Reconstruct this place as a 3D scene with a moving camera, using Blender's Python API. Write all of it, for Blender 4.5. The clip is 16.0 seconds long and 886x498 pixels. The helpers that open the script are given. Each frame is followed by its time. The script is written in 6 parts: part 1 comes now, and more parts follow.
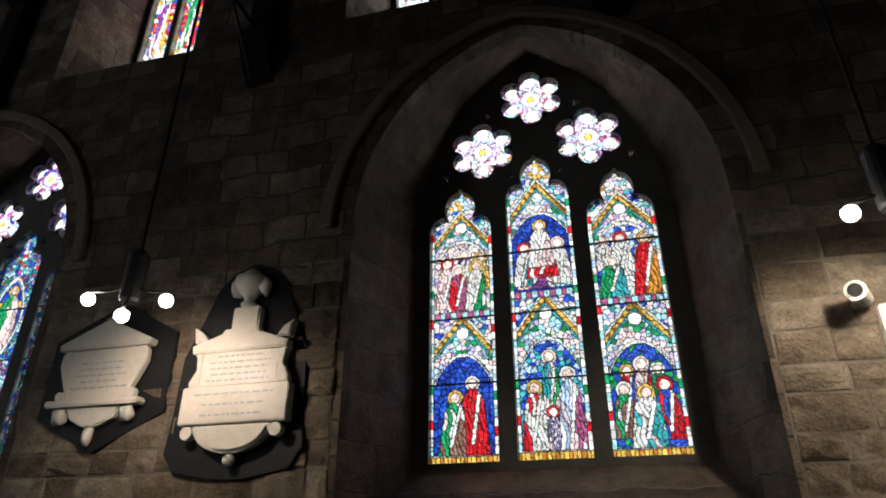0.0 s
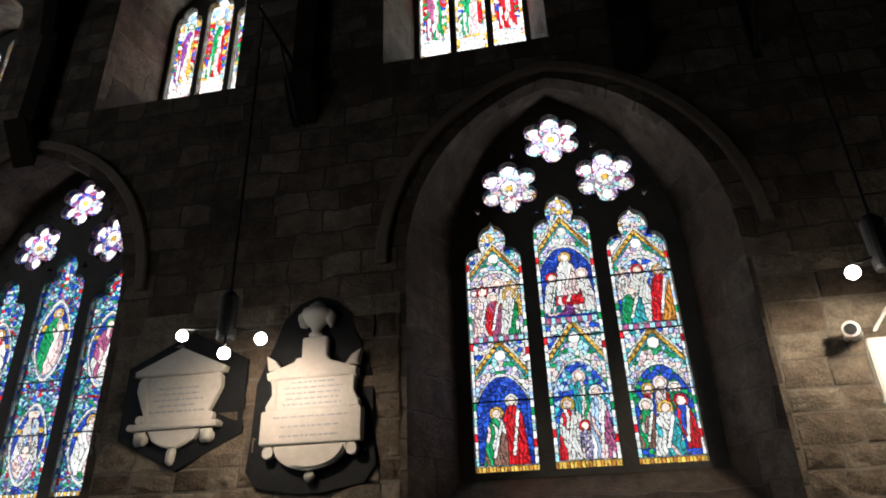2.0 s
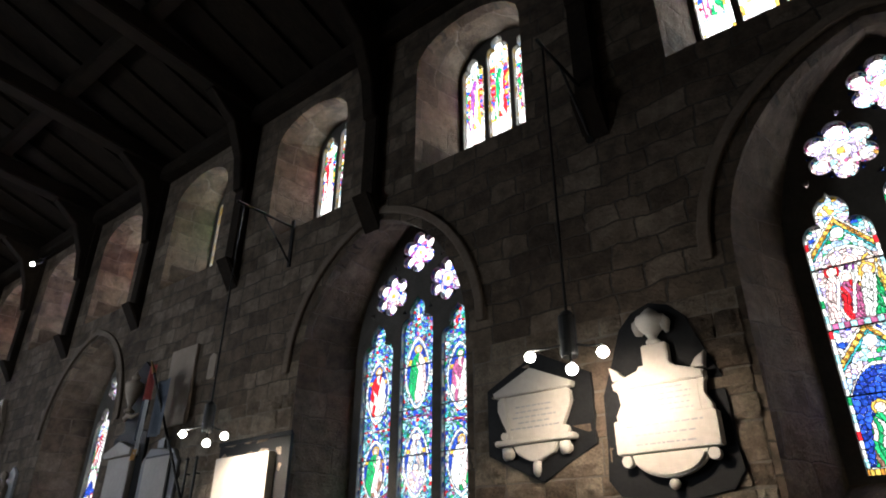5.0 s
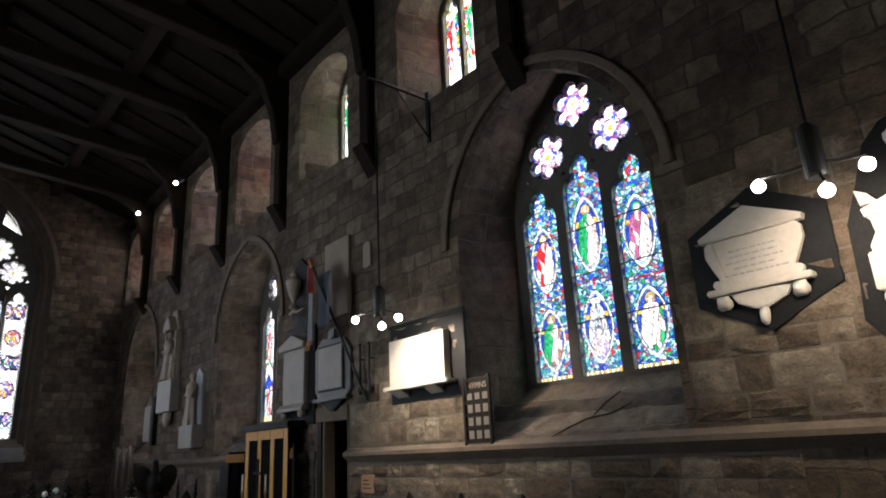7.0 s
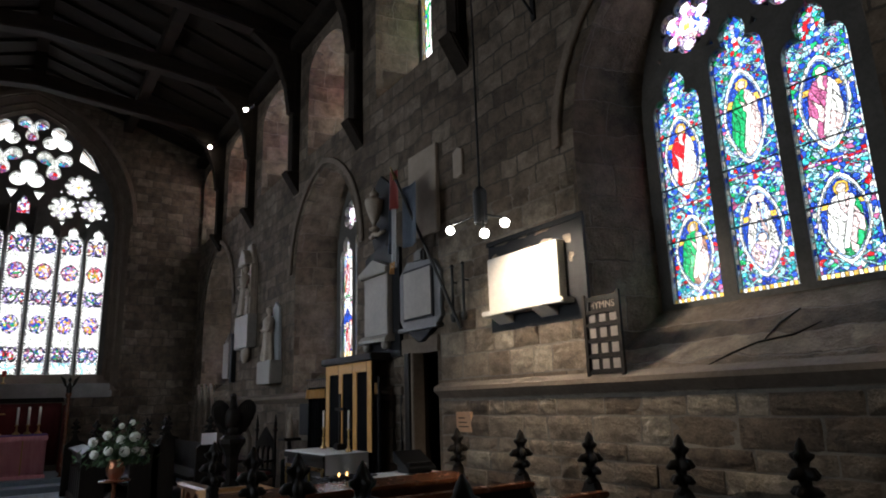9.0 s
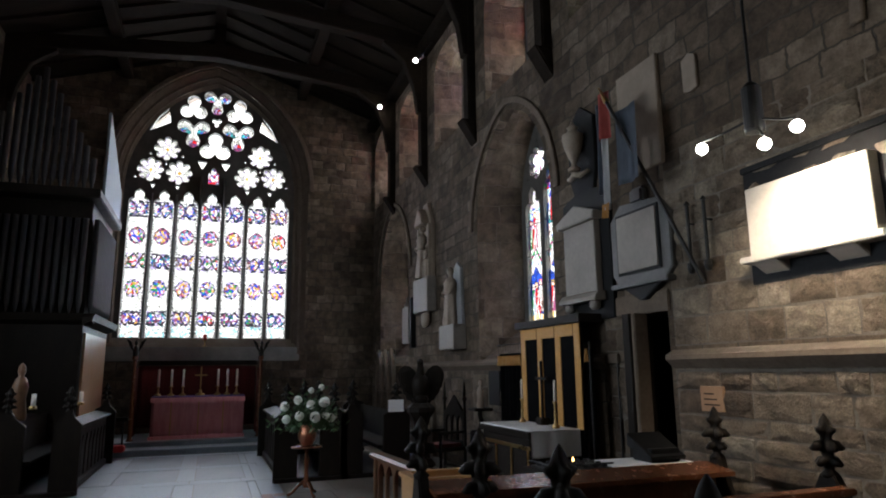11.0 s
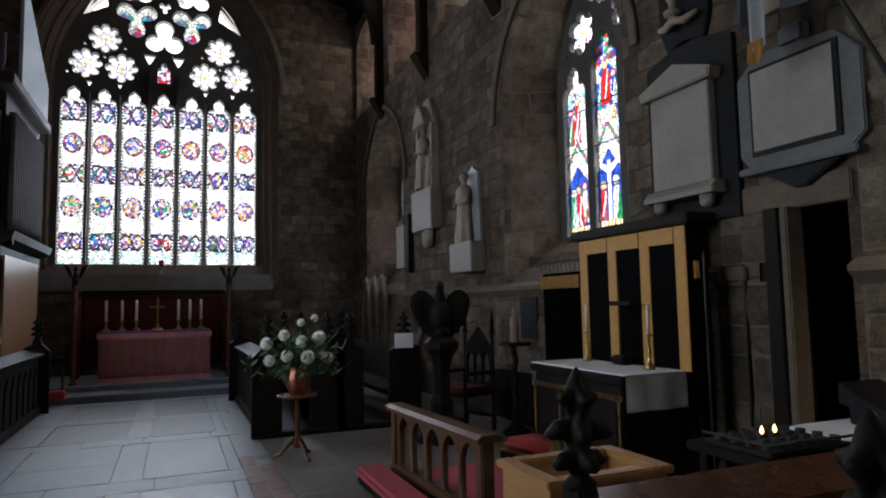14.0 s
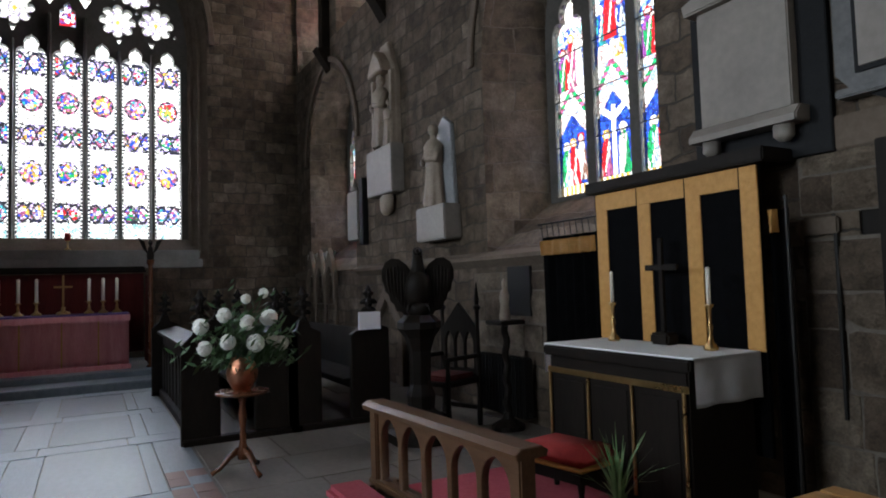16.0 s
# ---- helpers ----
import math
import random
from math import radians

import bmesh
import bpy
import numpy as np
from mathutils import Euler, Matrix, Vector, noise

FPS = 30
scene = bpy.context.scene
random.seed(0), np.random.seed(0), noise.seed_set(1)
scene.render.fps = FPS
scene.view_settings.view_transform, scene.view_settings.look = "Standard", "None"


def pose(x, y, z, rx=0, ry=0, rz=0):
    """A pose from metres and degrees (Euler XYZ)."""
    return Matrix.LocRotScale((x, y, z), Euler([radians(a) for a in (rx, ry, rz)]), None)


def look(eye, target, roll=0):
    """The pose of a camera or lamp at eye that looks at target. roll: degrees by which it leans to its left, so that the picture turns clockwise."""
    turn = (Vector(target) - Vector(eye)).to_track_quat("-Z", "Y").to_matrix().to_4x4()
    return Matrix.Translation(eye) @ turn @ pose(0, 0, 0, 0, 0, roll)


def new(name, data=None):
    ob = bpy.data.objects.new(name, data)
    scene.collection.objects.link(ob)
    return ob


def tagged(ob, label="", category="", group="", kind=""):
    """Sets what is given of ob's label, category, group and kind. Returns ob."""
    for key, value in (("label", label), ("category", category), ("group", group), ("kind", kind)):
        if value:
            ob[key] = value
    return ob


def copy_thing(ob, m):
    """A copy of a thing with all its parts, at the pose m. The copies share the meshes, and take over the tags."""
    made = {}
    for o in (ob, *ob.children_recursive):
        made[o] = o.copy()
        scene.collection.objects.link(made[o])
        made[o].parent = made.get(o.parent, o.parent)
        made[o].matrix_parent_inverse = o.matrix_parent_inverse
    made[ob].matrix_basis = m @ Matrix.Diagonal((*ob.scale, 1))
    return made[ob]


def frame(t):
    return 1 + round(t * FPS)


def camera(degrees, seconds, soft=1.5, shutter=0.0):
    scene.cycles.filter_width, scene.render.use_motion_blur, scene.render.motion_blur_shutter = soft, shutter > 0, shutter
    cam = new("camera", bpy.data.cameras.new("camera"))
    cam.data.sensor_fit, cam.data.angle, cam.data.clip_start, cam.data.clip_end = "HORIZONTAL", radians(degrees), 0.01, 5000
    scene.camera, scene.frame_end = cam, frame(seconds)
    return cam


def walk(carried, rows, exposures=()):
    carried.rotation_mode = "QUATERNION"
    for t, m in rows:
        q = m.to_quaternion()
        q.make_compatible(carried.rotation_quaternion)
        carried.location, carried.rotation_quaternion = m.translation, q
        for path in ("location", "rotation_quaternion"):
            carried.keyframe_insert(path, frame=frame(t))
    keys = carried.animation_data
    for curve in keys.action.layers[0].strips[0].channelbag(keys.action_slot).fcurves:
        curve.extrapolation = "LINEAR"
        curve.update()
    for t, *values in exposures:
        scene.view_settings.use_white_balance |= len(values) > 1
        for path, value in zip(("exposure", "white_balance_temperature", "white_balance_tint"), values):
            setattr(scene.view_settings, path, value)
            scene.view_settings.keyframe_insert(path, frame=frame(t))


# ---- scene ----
import functools

cam = camera(68.9, 16.0, soft=1.9)
PATH = [
    (0.0, -0.002, 0.014, 1.642, 14.71, 26.62, -0.01),
    (0.5, -0.135, -0.281, 1.676, 13.45, 24.50, -1.04),
    (1.0, -0.332, -0.429, 1.638, 16.88, 24.83, 4.85),
    (1.5, -0.478, -0.574, 1.696, 10.96, 24.42, 1.76),
    (2.0, -0.514, -0.778, 1.720, 11.24, 25.59, 1.74),
    (2.5, -0.479, -0.862, 1.738, 13.13, 27.04, 1.16),
    (3.0, -0.468, -0.908, 1.731, 16.34, 30.22, 1.08),
    (3.5, -0.500, -0.947, 1.726, 21.09, 30.01, 0.32),
    (4.0, -0.525, -0.971, 1.729, 27.21, 29.29, 0.67),
    (4.5, -0.569, -0.986, 1.707, 32.81, 29.31, -0.20),
    (5.0, -0.621, -0.994, 1.698, 38.88, 26.73, -0.14),
    (7.5, -1.788, -0.855, 1.684, 52.22, 16.05, 2.59),
    (8.0, -2.123, -0.680, 1.692, 54.74, 15.48, 1.15),
    (8.5, -2.402, -0.495, 1.632, 56.22, 12.71, -0.07),
    (9.0, -2.703, -0.420, 1.543, 56.42, 13.14, 1.72),
    (9.5, -3.052, -0.458, 1.608, 64.20, 13.85, 3.14),
    (10.0, -3.372, -0.325, 1.562, 70.06, 12.46, -0.29),
    (12.5, -5.164, -0.249, 1.559, 70.44, 8.42, 1.80),
    (13.0, -5.568, -0.207, 1.509, 73.69, 8.52, -0.41),
    (13.5, -5.967, -0.175, 1.464, 70.67, 5.87, -0.81),
    (14.0, -6.313, -0.185, 1.486, 67.49, 4.84, 1.07),
    (14.5, -6.701, -0.125, 1.469, 69.19, 4.70, -0.77),
    (15.0, -7.051, -0.123, 1.438, 65.46, 3.23, -1.28),
    (15.5, -7.351, -0.162, 1.435, 61.01, 0.30, 1.29),
    (16.0, -7.703, -0.059, 1.394, 61.57, 3.10, 1.71),
]
EXPOSURES = [(0.0, -0.75), (2.5, -0.78), (3.5, -0.2), (5.0, 0.1), (9.0, 0.05), (12.5, 0.26), (13.5, 0.05), (14.5, 0.12), (15.5, 0.48), (16.0, 0.55)]
walk(cam, [(t, pose(x, y, z, 90 + pitch, roll, yaw)) for t, x, y, z, yaw, pitch, roll in PATH], EXPOSURES)

# ---- world and large lights ----
world = bpy.data.worlds.new("overcast")
scene.world = world
world.use_nodes = True
wn = world.node_tree.nodes
sky = wn.new("ShaderNodeTexSky")
sky.sky_type, sky.sun_disc = "NISHITA", False
sky.sun_elevation, sky.sun_rotation = radians(38), radians(60)
world.node_tree.links.new(sky.outputs[0], wn["Background"].inputs[0])
wn["Background"].inputs[1].default_value = 0.08


def area_lamp(name, m, sx, sy, watts, colour):
    d = bpy.data.lights.new(name, "AREA")
    d.shape, d.size, d.size_y, d.energy, d.color = "RECTANGLE", sx, sy, watts, colour
    ob = new(name, d)
    ob.matrix_world = m
    return ob


def spot_lamp(name, eye, target, watts, colour, degrees, blend=0.6, radius=0.04):
    d = bpy.data.lights.new(name, "SPOT")
    d.energy, d.color, d.spot_size, d.spot_blend, d.shadow_soft_size = watts, colour, radians(degrees), blend, radius
    ob = new(name, d)
    ob.matrix_world = look(eye, target)
    return ob


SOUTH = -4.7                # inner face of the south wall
DAY = (0.86, 0.94, 1.0)
area_lamp("daylight_north_low", look((-9.5, 5.6, 4.0), (-9.5, 0, 4.0)), 27, 4.4, 1500, DAY)
area_lamp("daylight_north_high", look((-10.5, 5.9, 7.6), (-10.5, 0, 6.6)), 25, 3.4, 5200, DAY)
area_lamp("daylight_east", look((-23.0, -0.47, 5.8), (0, -0.47, 5.0)), 5.6, 8.4, 2600, (0.83, 0.93, 1.04))
# fill added for the north side, through openings assumed in the unseen south wall
area_lamp("unseen_south_fill", look((-10.9, SOUTH - 1.2, 3.3), (-10.9, 2.0, 1.6)), 6.5, 2.4, 460, (0.83, 0.93, 1.04))
WARM = (1.0, 0.86, 0.68)
PENDANTS = [(-2.67, 2.95, 3.05), (-7.09, 2.95, 3.05), (1.32, 2.95, 3.1)]

# ---- materials ----


def material(name, rough=0.7, metal=0.0, spec=0.4):
    m = bpy.data.materials.new(name)
    m.use_nodes = True
    b = m.node_tree.nodes["Principled BSDF"]
    b.inputs["Roughness"].default_value, b.inputs["Metallic"].default_value = rough, metal
    b.inputs["Specular IOR Level"].default_value = spec
    return m, m.node_tree.nodes, m.node_tree.links, b


def coords(n, l, scale=(1, 1, 1), space="Object"):
    t, mp = n.new("ShaderNodeTexCoord"), n.new("ShaderNodeMapping")
    mp.inputs["Scale"].default_value = scale
    l.new(t.outputs[space], mp.inputs[0])
    return mp.outputs[0]


def noise_tex(n, l, vec, scale, detail=6, rough=0.6):
    t = n.new("ShaderNodeTexNoise")
    t.inputs["Scale"].default_value, t.inputs["Detail"].default_value, t.inputs["Roughness"].default_value = scale, detail, rough
    l.new(vec, t.inputs["Vector"])
    return t.outputs["Fac"]


def ramp(n, l, fac, stops):
    r = n.new("ShaderNodeValToRGB")
    while len(r.color_ramp.elements) < len(stops):
        r.color_ramp.elements.new(0.5)
    for e, (p, c) in zip(r.color_ramp.elements, stops):
        e.position, e.color = p, (*c, 1)
    l.new(fac, r.inputs[0])
    return r.outputs[0]


def mixc(n, l, a, b, fac, mode="MIX"):
    m = n.new("ShaderNodeMix")
    m.data_type, m.blend_type = "RGBA", mode
    for s, v in ((0, fac), (6, a), (7, b)):
        if isinstance(v, (int, float)):
            m.inputs[s].default_value = v
        elif isinstance(v, tuple):
            m.inputs[s].default_value = (*v, 1)
        else:
            l.new(v, m.inputs[s])
    return m.outputs[2]


def bump(n, l, b, height, strength, dist=0.02):
    k = n.new("ShaderNodeBump")
    k.inputs["Strength"].default_value, k.inputs["Distance"].default_value = strength, dist
    l.new(height, k.inputs["Height"])
    l.new(k.outputs[0], b.inputs["Normal"])


def plain(name, dark, light, rough=0.6, metal=0.0, scale=9.0, bumps=0.15, spec=0.4, stretch=(1, 1, 1)):
    """One surface with grain at two scales."""
    m, n, l, b = material(name, rough, metal, spec)
    v = coords(n, l, stretch)
    f1, f2 = noise_tex(n, l, v, scale), noise_tex(n, l, v, scale * 7, 4)
    c = mixc(n, l, ramp(n, l, f1, [(0.3, dark), (0.72, light)]), ramp(n, l, f2, [(0.35, dark), (0.7, light)]), 0.35)
    l.new(c, b.inputs["Base Color"])
    rr = n.new("ShaderNodeMapRange")
    rr.inputs[3].default_value, rr.inputs[4].default_value = max(0.05, rough - 0.12), min(1, rough + 0.12)
    l.new(f1, rr.inputs[0])
    l.new(rr.outputs[0], b.inputs["Roughness"])
    bump(n, l, b, f2, bumps, 0.01)
    return m


def masonry(name, tones, mortar, axis, row=0.235, width=0.44, joint=0.01):
    """Coursed sandstone: uneven courses, stone-by-stone tone, soot and pitting."""
    m, n, l, b = material(name, 0.9, 0, 0.2)
    t = n.new("ShaderNodeTexCoord")
    sep, com = n.new("ShaderNodeSeparateXYZ"), n.new("ShaderNodeCombineXYZ")
    l.new(t.outputs["Object"], sep.inputs[0])
    wob = noise_tex(n, l, t.outputs["Object"], 2.3, 5)
    for i, o in ((0, sep.outputs[axis]), (1, sep.outputs[2])):
        a = n.new("ShaderNodeMath")
        a.operation = "MULTIPLY_ADD"
        a.inputs[1].default_value = 0.17
        l.new(wob, a.inputs[0])
        l.new(o, a.inputs[2])
        l.new(a.outputs[0], com.inputs[i])
    br = n.new("ShaderNodeTexBrick")
    br.offset, br.offset_frequency, br.squash, br.squash_frequency = 0.43, 2, 0.72, 3
    for k, v in (("Scale", 1), ("Mortar Size", joint), ("Mortar Smooth", 0.4), ("Brick Width", width), ("Row Height", row)):
        br.inputs[k].default_value = v
    br.inputs["Color1"].default_value, br.inputs["Color2"].default_value, br.inputs["Mortar"].default_value = (0, 0, 0, 1), (1, 1, 1, 1), (0.5, 0.5, 0.5, 1)
    l.new(com.outputs[0], br.inputs["Vector"])
    stone = ramp(n, l, br.outputs["Color"], [(0.0, tones[0]), (0.35, tones[1]), (0.7, tones[2]), (1.0, tones[3])])
    big, mid, fine = (noise_tex(n, l, t.outputs["Object"], s, 7, 0.65) for s in (0.8, 5.5, 38))
    stone = mixc(n, l, stone, ramp(n, l, mid, [(0.32, (0.5, 0.48, 0.46)), (0.68, (1.25, 1.22, 1.17))]), 1.0, "MULTIPLY")
    stone = mixc(n, l, stone, ramp(n, l, fine, [(0.3, (0.75, 0.75, 0.75)), (0.65, (1.1, 1.1, 1.1))]), 0.8, "MULTIPLY")
    stone = mixc(n, l, stone, mortar, br.outputs["Fac"])
    stone = mixc(n, l, stone, ramp(n, l, big, [(0.32, (0.5, 0.49, 0.48)), (0.62, (1, 1, 1))]), 0.85, "MULTIPLY")
    l.new(stone, b.inputs["Base Color"])
    h = n.new("ShaderNodeMath")
    h.operation = "MULTIPLY_ADD"
    h.inputs[1].default_value = -0.4
    l.new(br.outputs["Fac"], h.inputs[0])
    l.new(mixc(n, l, mid, fine, 0.4), h.inputs[2])
    bump(n, l, b, h.outputs[0], 1.0, 0.045)
    return m


BUFF = [(0.085, 0.064, 0.048), (0.125, 0.095, 0.071), (0.155, 0.122, 0.092), (0.205, 0.165, 0.128)]
RUBBLE_N = masonry("sandstone_rubble", BUFF, (0.075, 0.062, 0.05), 0, 0.215, 0.42, 0.011)
RUBBLE_E = masonry("sandstone_rubble_end", BUFF, (0.075, 0.062, 0.05), 1, 0.215, 0.42, 0.011)
ASHLAR = plain("dressed_sandstone", (0.09, 0.068, 0.052), (0.17, 0.132, 0.1), 0.88, scale=3.5, bumps=0.4, spec=0.2)
JAMB = masonry("coursed_jamb_stone", BUFF, (0.15, 0.122, 0.098), 1, 0.31, 0.6, 0.008)
TRACERY = plain("tracery_stone", (0.06, 0.055, 0.049), (0.12, 0.111, 0.1), 0.85, scale=4, bumps=0.3, spec=0.2)
SILL_STONE = plain("grey_sill_stone", (0.17, 0.165, 0.155), (0.27, 0.262, 0.248), 0.8, scale=4, bumps=0.2, spec=0.2)
MARBLE = plain("white_marble", (0.4, 0.36, 0.31), (0.54, 0.5, 0.44), 0.45, scale=3, bumps=0.05)
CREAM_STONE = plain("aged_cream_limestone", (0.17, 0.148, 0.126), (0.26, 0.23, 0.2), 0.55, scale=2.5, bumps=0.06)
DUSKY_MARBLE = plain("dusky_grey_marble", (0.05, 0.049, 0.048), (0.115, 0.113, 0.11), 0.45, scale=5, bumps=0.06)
GREY_MARBLE = plain("grey_veined_marble", (0.2, 0.205, 0.21), (0.36, 0.37, 0.38), 0.4, scale=4, bumps=0.04)
ALABASTER = plain("weathered_alabaster", (0.2, 0.15, 0.11), (0.34, 0.275, 0.215), 0.6, scale=5, bumps=0.2)
BLACK = plain("black_slate", (0.005, 0.005, 0.0055), (0.014, 0.014, 0.015), 0.6, scale=6, bumps=0.05, spec=0.15)
IRON = plain("black_iron", (0.012, 0.012, 0.012), (0.03, 0.028, 0.026), 0.5, 0.6, scale=20)
OAK_BLACK = plain("black_stained_oak", (0.007, 0.0055, 0.0045), (0.017, 0.0128, 0.0095), 0.55, scale=6, stretch=(1, 1, 0.2), bumps=0.2, spec=0.1)
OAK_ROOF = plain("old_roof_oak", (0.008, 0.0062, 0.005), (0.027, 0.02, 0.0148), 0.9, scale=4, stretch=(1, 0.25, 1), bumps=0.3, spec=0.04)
OAK_MID = plain("brown_oak", (0.07, 0.034, 0.017), (0.15, 0.078, 0.04), 0.42, scale=7, stretch=(0.2, 1, 1), bumps=0.15)
OAK_GOLD = plain("golden_varnished_oak", (0.34, 0.17, 0.06), (0.5, 0.28, 0.11), 0.35, scale=7, stretch=(0.2, 1, 1), bumps=0.1)
MAHOGANY = plain("polished_mahogany", (0.075, 0.026, 0.012), (0.16, 0.06, 0.028), 0.25, scale=8, bumps=0.05)
LEAD = plain("lead_came", (0.02, 0.02, 0.02), (0.04, 0.04, 0.04), 0.7)
BRASS = plain("aged_brass", (0.4, 0.26, 0.1), (0.62, 0.44, 0.2), 0.3, 1.0, bumps=0.03)
COPPER = plain("copper", (0.5, 0.2, 0.11), (0.68, 0.32, 0.2), 0.3, 1.0, bumps=0.08)
WAX = plain("ivory_wax", (0.7, 0.66, 0.55), (0.78, 0.75, 0.66), 0.4, bumps=0.02)
LINEN = plain("white_linen", (0.76, 0.76, 0.76), (0.86, 0.86, 0.86), 0.9, scale=12, bumps=0.1)
OLD_CARD = plain("faded_card", (0.13, 0.11, 0.095), (0.2, 0.175, 0.15), 0.8, bumps=0.02)
CARD = plain("white_card", (0.7, 0.7, 0.7), (0.78, 0.78, 0.78), 0.8, bumps=0.02)
PLASTIC = plain("white_plastic", (0.6, 0.58, 0.53), (0.68, 0.66, 0.6), 0.45, bumps=0.02)
FRONTAL = plain("rose_red_damask", (0.56, 0.18, 0.2), (0.72, 0.32, 0.33), 0.8, scale=14, stretch=(1, 1, 0.15), bumps=0.1)
PURPLE = plain("purple_cloth", (0.1, 0.06, 0.17), (0.17, 0.11, 0.26), 0.85, bumps=0.1)
CRIMSON = plain("dark_crimson_velvet", (0.07, 0.012, 0.012), (0.15, 0.03, 0.026), 0.9, scale=10, stretch=(1, 1, 0.1))
RED_CARPET = plain("red_carpet", (0.38, 0.055, 0.08), (0.54, 0.11, 0.135), 0.95, scale=40, bumps=0.5)
RED_CUSHION = plain("red_velvet_cushion", (0.3, 0.02, 0.02), (0.45, 0.045, 0.04), 0.85, scale=25, bumps=0.2)
GOLD_CLOTH = plain("gold_brocade", (0.4, 0.19, 0.04), (0.58, 0.31, 0.085), 0.6, scale=25, bumps=0.2)
BLACK_CLOTH = plain("black_velvet", (0.002, 0.002, 0.0022), (0.006, 0.006, 0.0066), 0.95, scale=10, spec=0.03)
BLUE_FLAG = plain("faded_blue_silk", (0.075, 0.09, 0.12), (0.15, 0.172, 0.21), 0.8, scale=8, stretch=(1, 1, 0.2))
WHITE_FLAG = plain("faded_white_silk", (0.45, 0.45, 0.46), (0.6, 0.6, 0.6), 0.8, scale=8, stretch=(1, 1, 0.2))
RED_FLAG = plain("faded_red_silk", (0.3, 0.05, 0.045), (0.45, 0.1, 0.08), 0.8, scale=8, stretch=(1, 1, 0.2))
PETAL = plain("white_petals", (0.78, 0.79, 0.72), (0.9, 0.9, 0.85), 0.8, scale=30)
LEAF = plain("green_leaf", (0.025, 0.06, 0.02), (0.07, 0.13, 0.05), 0.55, scale=20)
PALE_LEAF = plain("pale_leaf_blade", (0.1, 0.19, 0.07), (0.2, 0.3, 0.13), 0.5, scale=20)
TIN = plain("organ_pipe_metal", (0.03, 0.03, 0.032), (0.06, 0.06, 0.064), 0.65, 0.5, scale=6, bumps=0.05)
PALE_BOARD = plain("pale_blue_painted_board", (0.16, 0.21, 0.235), (0.22, 0.275, 0.3), 0.6, scale=3, bumps=0.05)
TAN_PANEL = plain("varnished_tan_panel", (0.22, 0.12, 0.065), (0.31, 0.185, 0.105), 0.4, scale=5, stretch=(1, 1, 0.2), bumps=0.05)
SLAB = plain("worn_grey_flagstone", (0.1, 0.121, 0.138), (0.2, 0.23, 0.253), 0.48, scale=2.2, bumps=0.12)
SLAB_DARK = plain("blue_grey_ledger_slab", (0.05, 0.063, 0.073), (0.105, 0.123, 0.138), 0.42, scale=2.2, bumps=0.08)
SLAB_BUFF = plain("buff_flagstone", (0.1, 0.086, 0.072), (0.19, 0.165, 0.14), 0.6, scale=2.2, bumps=0.12)
BRICK_RED = plain("red_floor_tile", (0.13, 0.07, 0.06), (0.24, 0.14, 0.12), 0.6, scale=9, bumps=0.1)
LIME = plain("lime_mortar", (0.1, 0.084, 0.068), (0.19, 0.165, 0.136), 0.95, scale=6, bumps=0.5, spec=0.1)
PLASTER = plain("old_plaster", (0.2, 0.16, 0.125), (0.3, 0.245, 0.195), 0.9, scale=1.6, bumps=0.4, spec=0.2)


def glow(name, colour, strength):
    m, n, l, b = material(name)
    b.inputs["Emission Color"].default_value, b.inputs["Emission Strength"].default_value = (*colour, 1), strength
    return m


SKY_LOW = glow("white_sky_low", (0.93, 0.97, 1.0), 2.3)
SKY_HIGH = glow("white_sky_high", (0.95, 0.98, 1.0), 4.0)
SKY_EAST = glow("white_sky_east", (0.95, 0.98, 1.0), 2.4)
BULB = glow("lit_bulb", (1, 0.95, 0.86), 60)
FLAME = glow("flame", (1, 0.5, 0.16), 7)


def stained(name):
    """Painted glass: the light behind it shows through, pane by pane."""
    m, n, l, b = material(name, 0.2)
    at = n.new("ShaderNodeAttribute")
    at.attribute_name = "tint"
    v = coords(n, l)
    paint = ramp(n, l, noise_tex(n, l, v, 55, 5, 0.7), [(0.4, (0.16, 0.15, 0.14)), (0.54, (1, 1, 1))])
    tr, gl, mx = n.new("ShaderNodeBsdfTransparent"), n.new("ShaderNodeBsdfGlossy"), n.new("ShaderNodeMixShader")
    l.new(mixc(n, l, at.outputs["Color"], paint, 0.8, "MULTIPLY"), tr.inputs[0])
    gl.inputs["Roughness"].default_value = 0.15
    mx.inputs[0].default_value = 0.008
    l.new(tr.outputs[0], mx.inputs[1])
    l.new(gl.outputs[0], mx.inputs[2])
    l.new(mx.outputs[0], n["Material Output"].inputs[0])
    return m


GLASS = stained("painted_glass")

# ---- builders ----


def mesh_of(name, bm):
    me = bpy.data.meshes.new(name)
    bm.to_mesh(me)
    bm.free()
    return me


def part(name, bm, mat, parent=None, label="", smooth=False):
    """Links a bmesh (or a mesh) as one object, under a thing or a part of it."""
    me = bm if isinstance(bm, bpy.types.Mesh) else mesh_of(name, bm)
    me.materials.clear()
    for x in (mat if isinstance(mat, (list, tuple)) else [mat]):
        me.materials.append(x)
    if smooth:
        me.polygons.foreach_set("use_smooth", [True] * len(me.polygons))
    ob = new(name, me)
    if parent:
        ob.parent = parent
    return tagged(ob, label)


def thing(name, at, label, category, group="", turn=0.0):
    ob = new(name)
    ob.empty_display_size = 0.1
    ob.matrix_basis = pose(*at, 0, 0, turn)
    return tagged(ob, label, category, group)


def structure(name, bm, mat, label="", smooth=False):
    return tagged(part(name, bm, mat, None, label, smooth), kind="structure")


